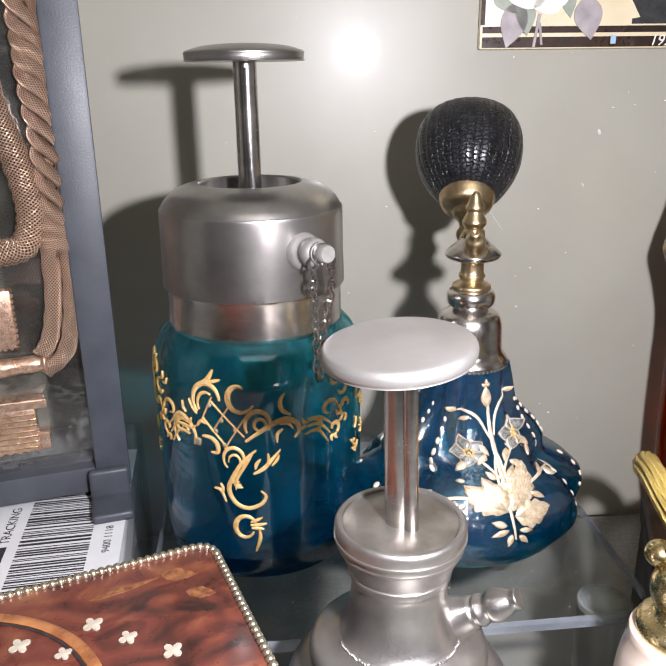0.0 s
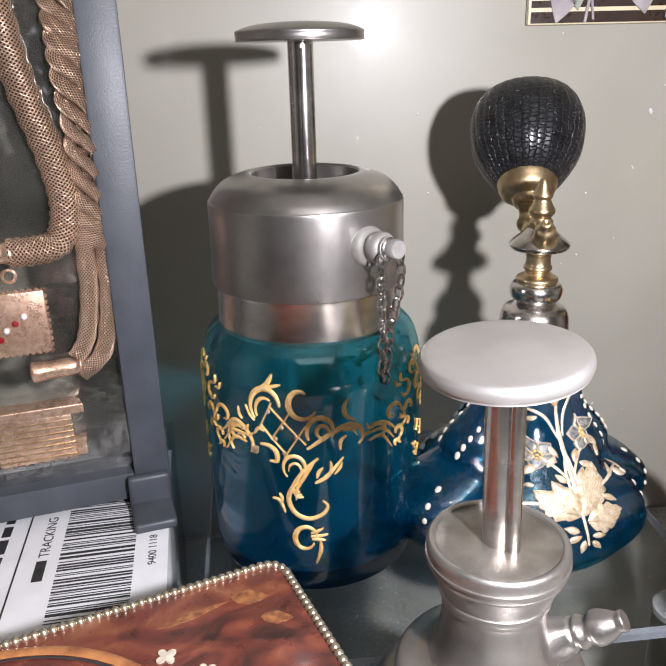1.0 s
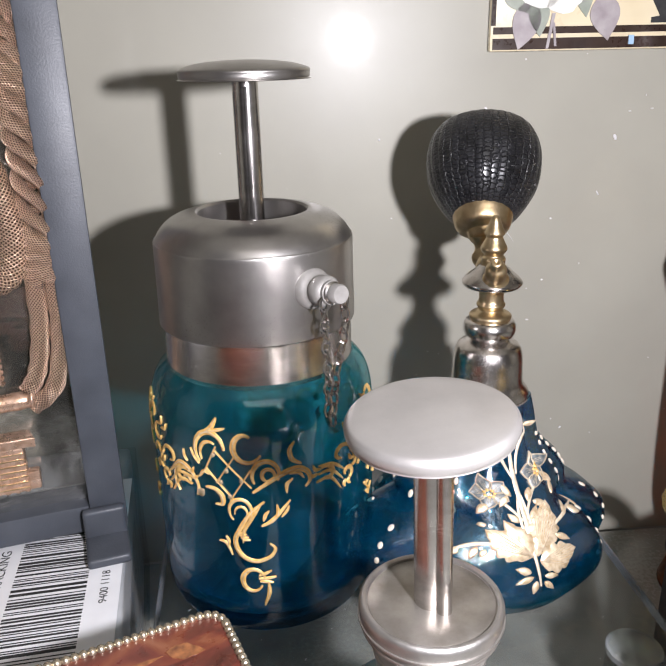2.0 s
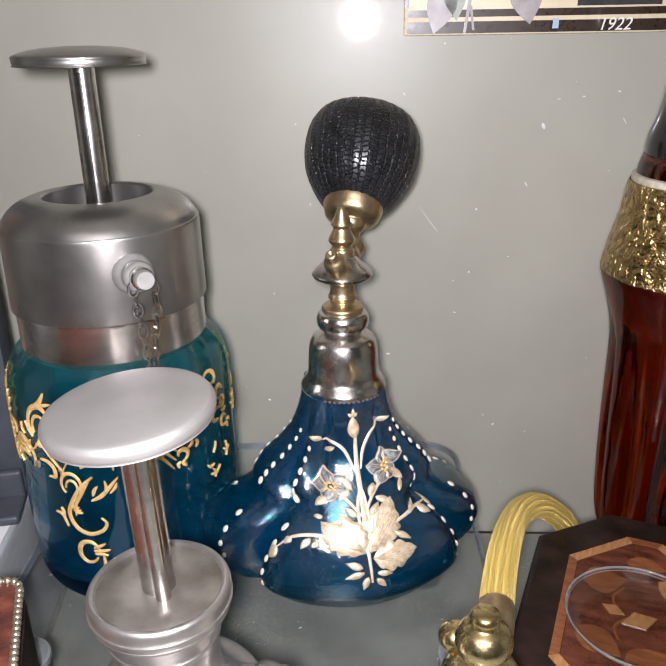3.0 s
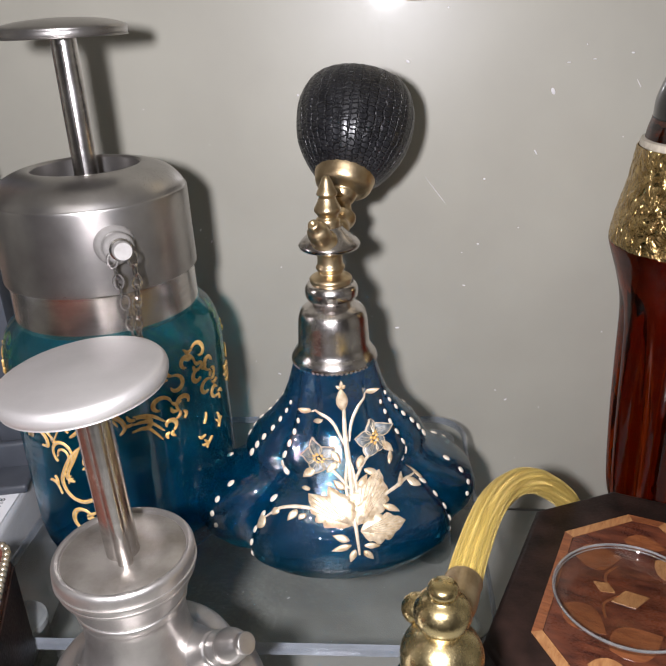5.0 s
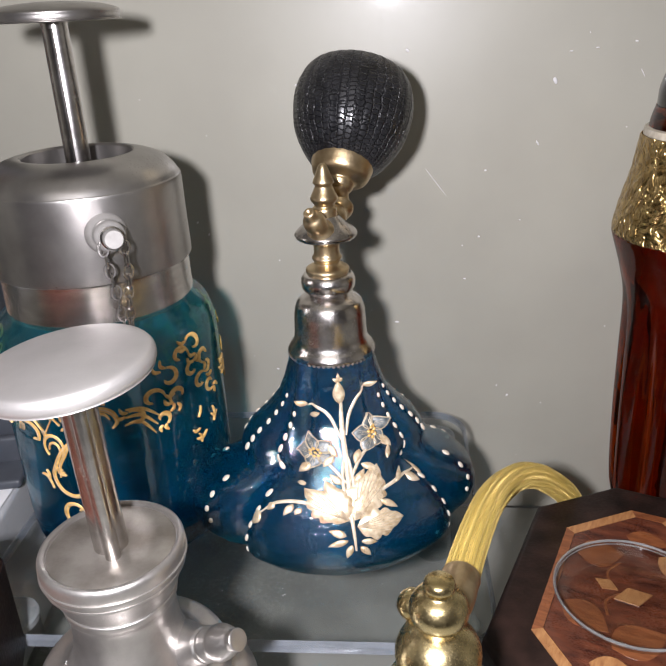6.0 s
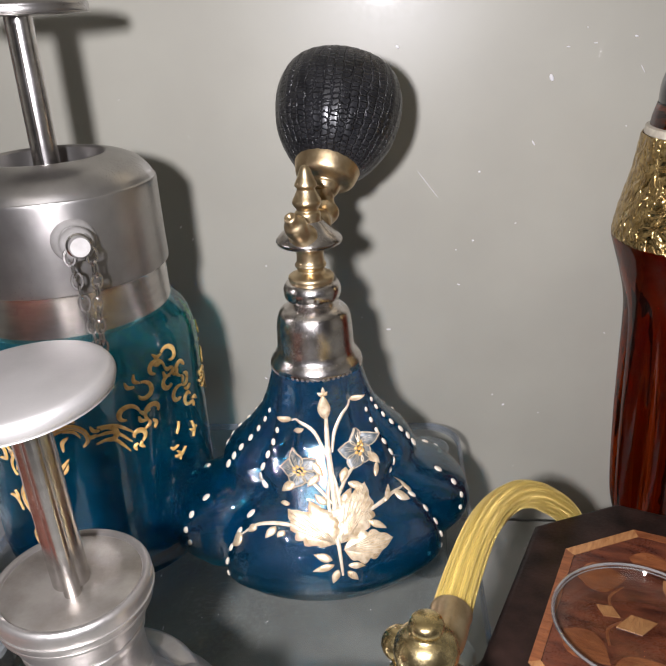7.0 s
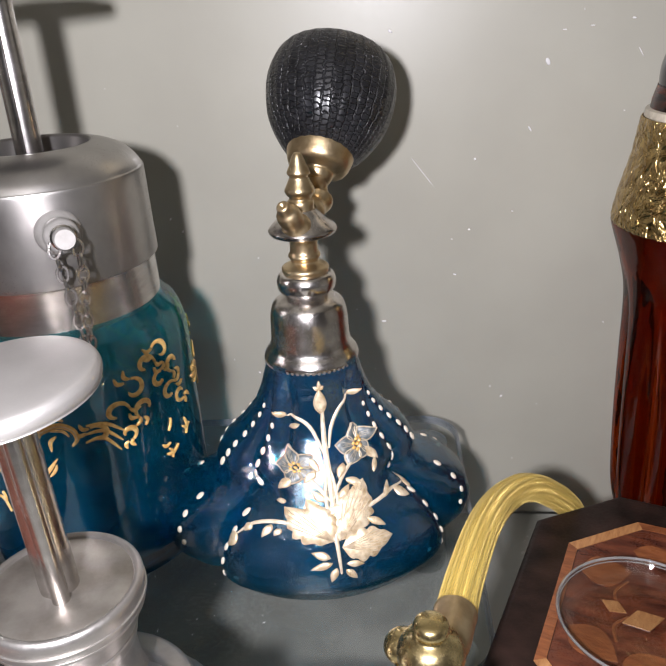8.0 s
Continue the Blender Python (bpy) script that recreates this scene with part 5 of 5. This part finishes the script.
# ---- brass atomizer with a braided hose ----
def hose_atomizer():
    e = thing("hose_atomizer", pose(0.1020, 0.1790, SHELF_Z), "peach opal glass atomizer with brass top and braided gold hose", "atomizer bottle")
    z0 = -SHELF_Z + 0.005
    part("bottle_body", lathe(smooth_profile([(0, 0.0005), (0.015, 0), (0.0172, 0.004), (0.0178, 0.040), (0.0170, 0.088), (0.0148, 0.103), (0.0130, 0.108), (0, 0.108)], 4), 56), PEACH, e, "peach opal glass body")
    part("brass_collar", lathe(smooth_profile([(0.0118, z0 + 0.027), (0.0128, z0 + 0.028), (0.0124, z0 + 0.031), (0.0086, z0 + 0.0335), (0.0078, z0 + 0.036)], 4), 48), BRIGHT_BRASS, e)
    part("brass_globe", ball(0.0104, (0, 0, z0 + 0.0415), 0.88, 40), BRIGHT_BRASS, e, "polished brass globe")
    part("brass_bead", lathe(smooth_profile([(0.0040, z0 + 0.0485), (0.0048, z0 + 0.0502), (0.0066, z0 + 0.0530), (0.0070, z0 + 0.0560), (0.0056, z0 + 0.0590), (0.0034, z0 + 0.0606), (0.0038, z0 + 0.0620), (0.0030, z0 + 0.0638), (0, z0 + 0.0645)], 4), 40), BRIGHT_BRASS, e)
    part("side_knob", ball(0.0044, (-0.0062, 0.0070, z0 + 0.0490), 0.9, 24), BRIGHT_BRASS, e)
    p0 = Vector((0.0036, 0.0080, z0 + 0.0515))
    path = smooth_path([p0, (0.0070, 0.0300, z0 + 0.0490), (0.0120, 0.0540, z0 + 0.0455), (0.0185, 0.0770, z0 + 0.0375), (0.0262, 0.0935, z0 + 0.0300), (0.0352, 0.1070, z0 + 0.0190), (0.0462, 0.1205, z0 + 0.0010), (0.0560, 0.1270, z0 - 0.0290), (0.0600, 0.1290, z0 - 0.0670)], 10)
    part("hose", sweep(path, 0.0043, 84, 1.0, shape=lambda a, s: 1 + 0.26 * (abs(math.cos(6 * a + 2.2 * s)) ** 0.7 - 0.6)), HOSE, e, "braided gold thread hose")
    part("hose_ferrule", turned(lathe(smooth_profile([(0, -0.006), (0.0030, -0.0055), (0.0044, -0.003), (0.0048, 0.001), (0.0048, 0.0070), (0.0050, 0.0080), (0.0042, 0.0086)], 3), 32), p0, path[6]), BRASS, e, "brass ferrule")


hose_atomizer()


# ---- amber bottle beside the back panel ----
def amber_bottle():
    e = thing("amber_bottle", pose(0.1990, 0.3530, SHELF_Z), "fluted amber glass bottle with a crumpled gold band and black stopper", "decanter")
    z0 = -SHELF_Z

    def flutes(r, z, a):
        return r * (1 + 0.20 * math.sin(math.pi * min(1, max(0, z / 0.165))) * (abs(math.cos(4.5 * a)) - 0.6))
    part("glass_body", lathe(smooth_profile([(0, 0.0006), (0.024, 0), (0.026, 0.004), (0.021, 0.020), (0.0185, 0.032), (0.0225, 0.044), (0.0248, 0.058), (0.0262, 0.090), (0.0272, 0.120), (0.0285, 0.145), (0.0320, 0.160), (0.0362, 0.1735), (0.0364, 0.176)], 6), 112, flutes), AMBER, e, "fluted dark amber glass")
    part("gold_band", lathe(smooth_profile([(0.0362, z0 + 0.1005), (0.0366, z0 + 0.1020), (0.0345, z0 + 0.1130), (0.0315, z0 + 0.1250), (0.0298, z0 + 0.1370), (0.0290, z0 + 0.1382)], 6), 112, lambda r, z, a: r * (1 + 0.008 * math.sin(31 * a + 400 * z) * math.sin(17 * a - 700 * z))), FOIL, e, "crumpled gold foil shoulder band")
    part("pale_ring", lathe([(0.0280, z0 + 0.1378), (0.0288, z0 + 0.1384), (0.0284, z0 + 0.1408), (0.0270, z0 + 0.1412)], 64), BONE, e)
    part("amber_neck", lathe([(0.0270, z0 + 0.1410), (0.0266, z0 + 0.1440), (0.0252, z0 + 0.1490), (0.0, z0 + 0.1492)], 64), AMBER, e)
    part("stopper", lathe(smooth_profile([(0.0250, z0 + 0.1485), (0.0246, z0 + 0.1560), (0.0215, z0 + 0.1660), (0.0200, z0 + 0.1800), (0.0215, z0 + 0.1980), (0.0180, z0 + 0.2150), (0, z0 + 0.2180)], 5), 64), BLACK_GLASS, e, "glossy black stopper")


amber_bottle()


# ---- painted tin plaque hung on the back panel ----
def plaque_card():
    e = thing("painted_plaque", back @ pose(0, -0.0024, 0.1940, 0, 0, 0), "cream painted plaque with flowers and a dark vase, dated 1922", "plaque")
    W, H = 0.150, 0.110
    part("board", box(W, 0.0040, H, (W / 2 - 0.001, 0, H / 2), 0.0012, 2), CREAM, e)
    y = -0.0023

    def flat(name, outline, material, lift=0.0):
        bm = bmesh.new()
        a = [bm.verts.new((x, y - lift - 0.0003, z)) for x, z in outline]
        b = [bm.verts.new((x, y + 0.0004, z)) for x, z in outline]
        n = len(outline)
        bm.faces.new(a)
        bm.faces.new(b[::-1])
        for i in range(n):
            bm.faces.new((a[i], a[(i + 1) % n], b[(i + 1) % n], b[i]))
        part(name, bm, material, e, smooth=False)
    flat("dark_band", [(0.0002, 0.0008), (W - 0.003, 0.0008), (W - 0.003, 0.0056), (0.0002, 0.0056)], BROWN_INK)
    flat("dark_band", [(0.0002, 0.0074), (W - 0.003, 0.0074), (W - 0.003, 0.0104), (0.0002, 0.0104)], BROWN_INK)
    flat("side_band", [(-0.0008, 0.0110), (0.0012, 0.0110), (0.0012, H - 0.002), (-0.0008, H - 0.002)], BROWN_INK)
    for x0, z0, x1, z1, w, mat_ in ((0.018, 0.022, 0.012, 0.0006, 0.013, MAUVE), (0.020, 0.024, 0.022, 0.006, 0.010, SAGE), (0.050, 0.024, 0.054, 0.004, 0.014, MAUVE), (0.040, 0.030, 0.043, 0.014, 0.008, SAGE), (0.006, 0.030, 0.016, 0.016, 0.012, SAGE)):
        flat("painted_leaf", leaf_outline(x0, z0, x1, z1, w, n=10), mat_, 0.0003)
    for x, z_, r in ((0.022, 0.026, 0.010), (0.032, 0.022, 0.008), (0.030, 0.034, 0.011), (0.016, 0.036, 0.010)):
        flat("painted_petal", [(x + r * (1 + 0.15 * math.cos(5 * a)) * math.cos(a), z_ + r * 0.8 * math.sin(a)) for a in (2 * math.pi * i / 24 for i in range(24))], WHITE_PAINT, 0.0006)
    flat("painted_stem", [(0.027, 0.016), (0.0285, 0.016), (0.0262, 0.001), (0.0250, 0.001)], MAUVE, 0.0005)
    flat("painted_stem", [(0.0275, 0.012), (0.0285, 0.012), (0.0300, 0.002), (0.0290, 0.002)], MAUVE, 0.0005)
    flat("blue_mark", [(0.0640, 0.0022), (0.0665, 0.0022), (0.0665, 0.0062), (0.0640, 0.0062)], SKY, 0.0004)
    flat("painted_vase", [(0.0740, 0.0112), (0.110, 0.0112), (0.110, 0.0136), (0.106, 0.0142), (0.116, 0.030), (0.118, 0.060), (0.066, 0.060), (0.068, 0.030), (0.078, 0.0142), (0.0740, 0.0136)], INK, 0.0002)
    c = bpy.data.curves.new("year", "FONT")
    c.body, c.size, c.extrude, c.shear = "1922", 0.0072, 0.0001, 0.25
    ob = new("year", c)
    me = bpy.data.meshes.new_from_object(ob)
    bpy.data.objects.remove(ob)
    me.materials.clear()
    me.materials.append(WHITE_PAINT)
    o = new("year", me)
    o.parent = e
    o.location, o.rotation_euler = (0.0835, y - 0.0006, 0.0012), (radians(90), 0, 0)


plaque_card()


# ---- lint and dust on the clear riser, modelled glints on the back panel ----
# reflected glints as pale specks: across, height, half length, half width, slant
GLINTS = [(0.0, 0.169, 0.0010, 0.0006, 40), (0.071, 0.166, 0.0009, 0.0003, 0), (0.082, 0.167, 0.0009, 0.0003, 0), (0.065, 0.154, 0.0016, 0.0009, 70), (0.059, 0.127, 0.0014, 0.0004, 60), (0.036, 0.115, 0.0006, 0.0005, 0), (0.034, 0.083, 0.0006, 0.0005, 0),
          (-0.006, 0.038, 0.0012, 0.0005, 0), (-0.051, 0.156, 0.0006, 0.0005, 0), (0.013, 0.110, 0.0090, 0.0002, 53), (0.098, 0.169, 0.0008, 0.0004, 10), (0.102, 0.156, 0.0022, 0.0002, 60), (0.053, 0.091, 0.0005, 0.0003, 0), (-0.045, 0.118, 0.0005, 0.0004, 0)]


def dust():
    rng = random.Random(12)
    bm = bmesh.new()
    m = pose(0.0205, 0.292, 0, 0, 0, 6.0)
    for k in range(90):
        p = m @ Vector((rng.uniform(-0.088, 0.088), rng.uniform(-0.072, 0.072), 0.0004))
        l = rng.choice((0.0002, 0.0003, 0.0003, 0.0009))
        q = Matrix.Translation(p) @ pose(0, 0, 0, 0, rng.uniform(-15, 15), rng.uniform(0, 180)) @ Matrix.Diagonal((l, 0.00011, 0.00009, 1))
        bmesh.ops.create_icosphere(bm, subdivisions=1, radius=1.0, matrix=q)
    # random pale specks stand for the panel's small reflected glints
    for k in range(64):
        p = back @ Vector((rng.uniform(-0.16, 0.22), -0.0002, rng.uniform(-0.05, 0.26)))
        l = rng.choice((0.0002, 0.0003, 0.0005, 0.0009))
        q = Matrix.Translation(p) @ pose(0, 0, 0, 0, rng.uniform(0, 180), WALL_YAW) @ Matrix.Diagonal((l, 0.0003, rng.uniform(0.0002, 0.0005), 1))
        bmesh.ops.create_icosphere(bm, subdivisions=1, radius=1.0, matrix=q)
    # reflected glints and slanting light streaks, shaped as pale specks on the glossy panel
    for x, z, l, w, turn in GLINTS:
        q = back @ pose(x, -0.0003, z, 0, turn, 0) @ Matrix.Diagonal((l, 0.0004, w, 1))
        bmesh.ops.create_icosphere(bm, subdivisions=2, radius=1.0, matrix=q)
    ob = part("dust", bm, CLEAR_STONE)
    tagged(ob, "lint and dust on riser, painted pale glints on back panel", "dust", kind="stuff")


dust()
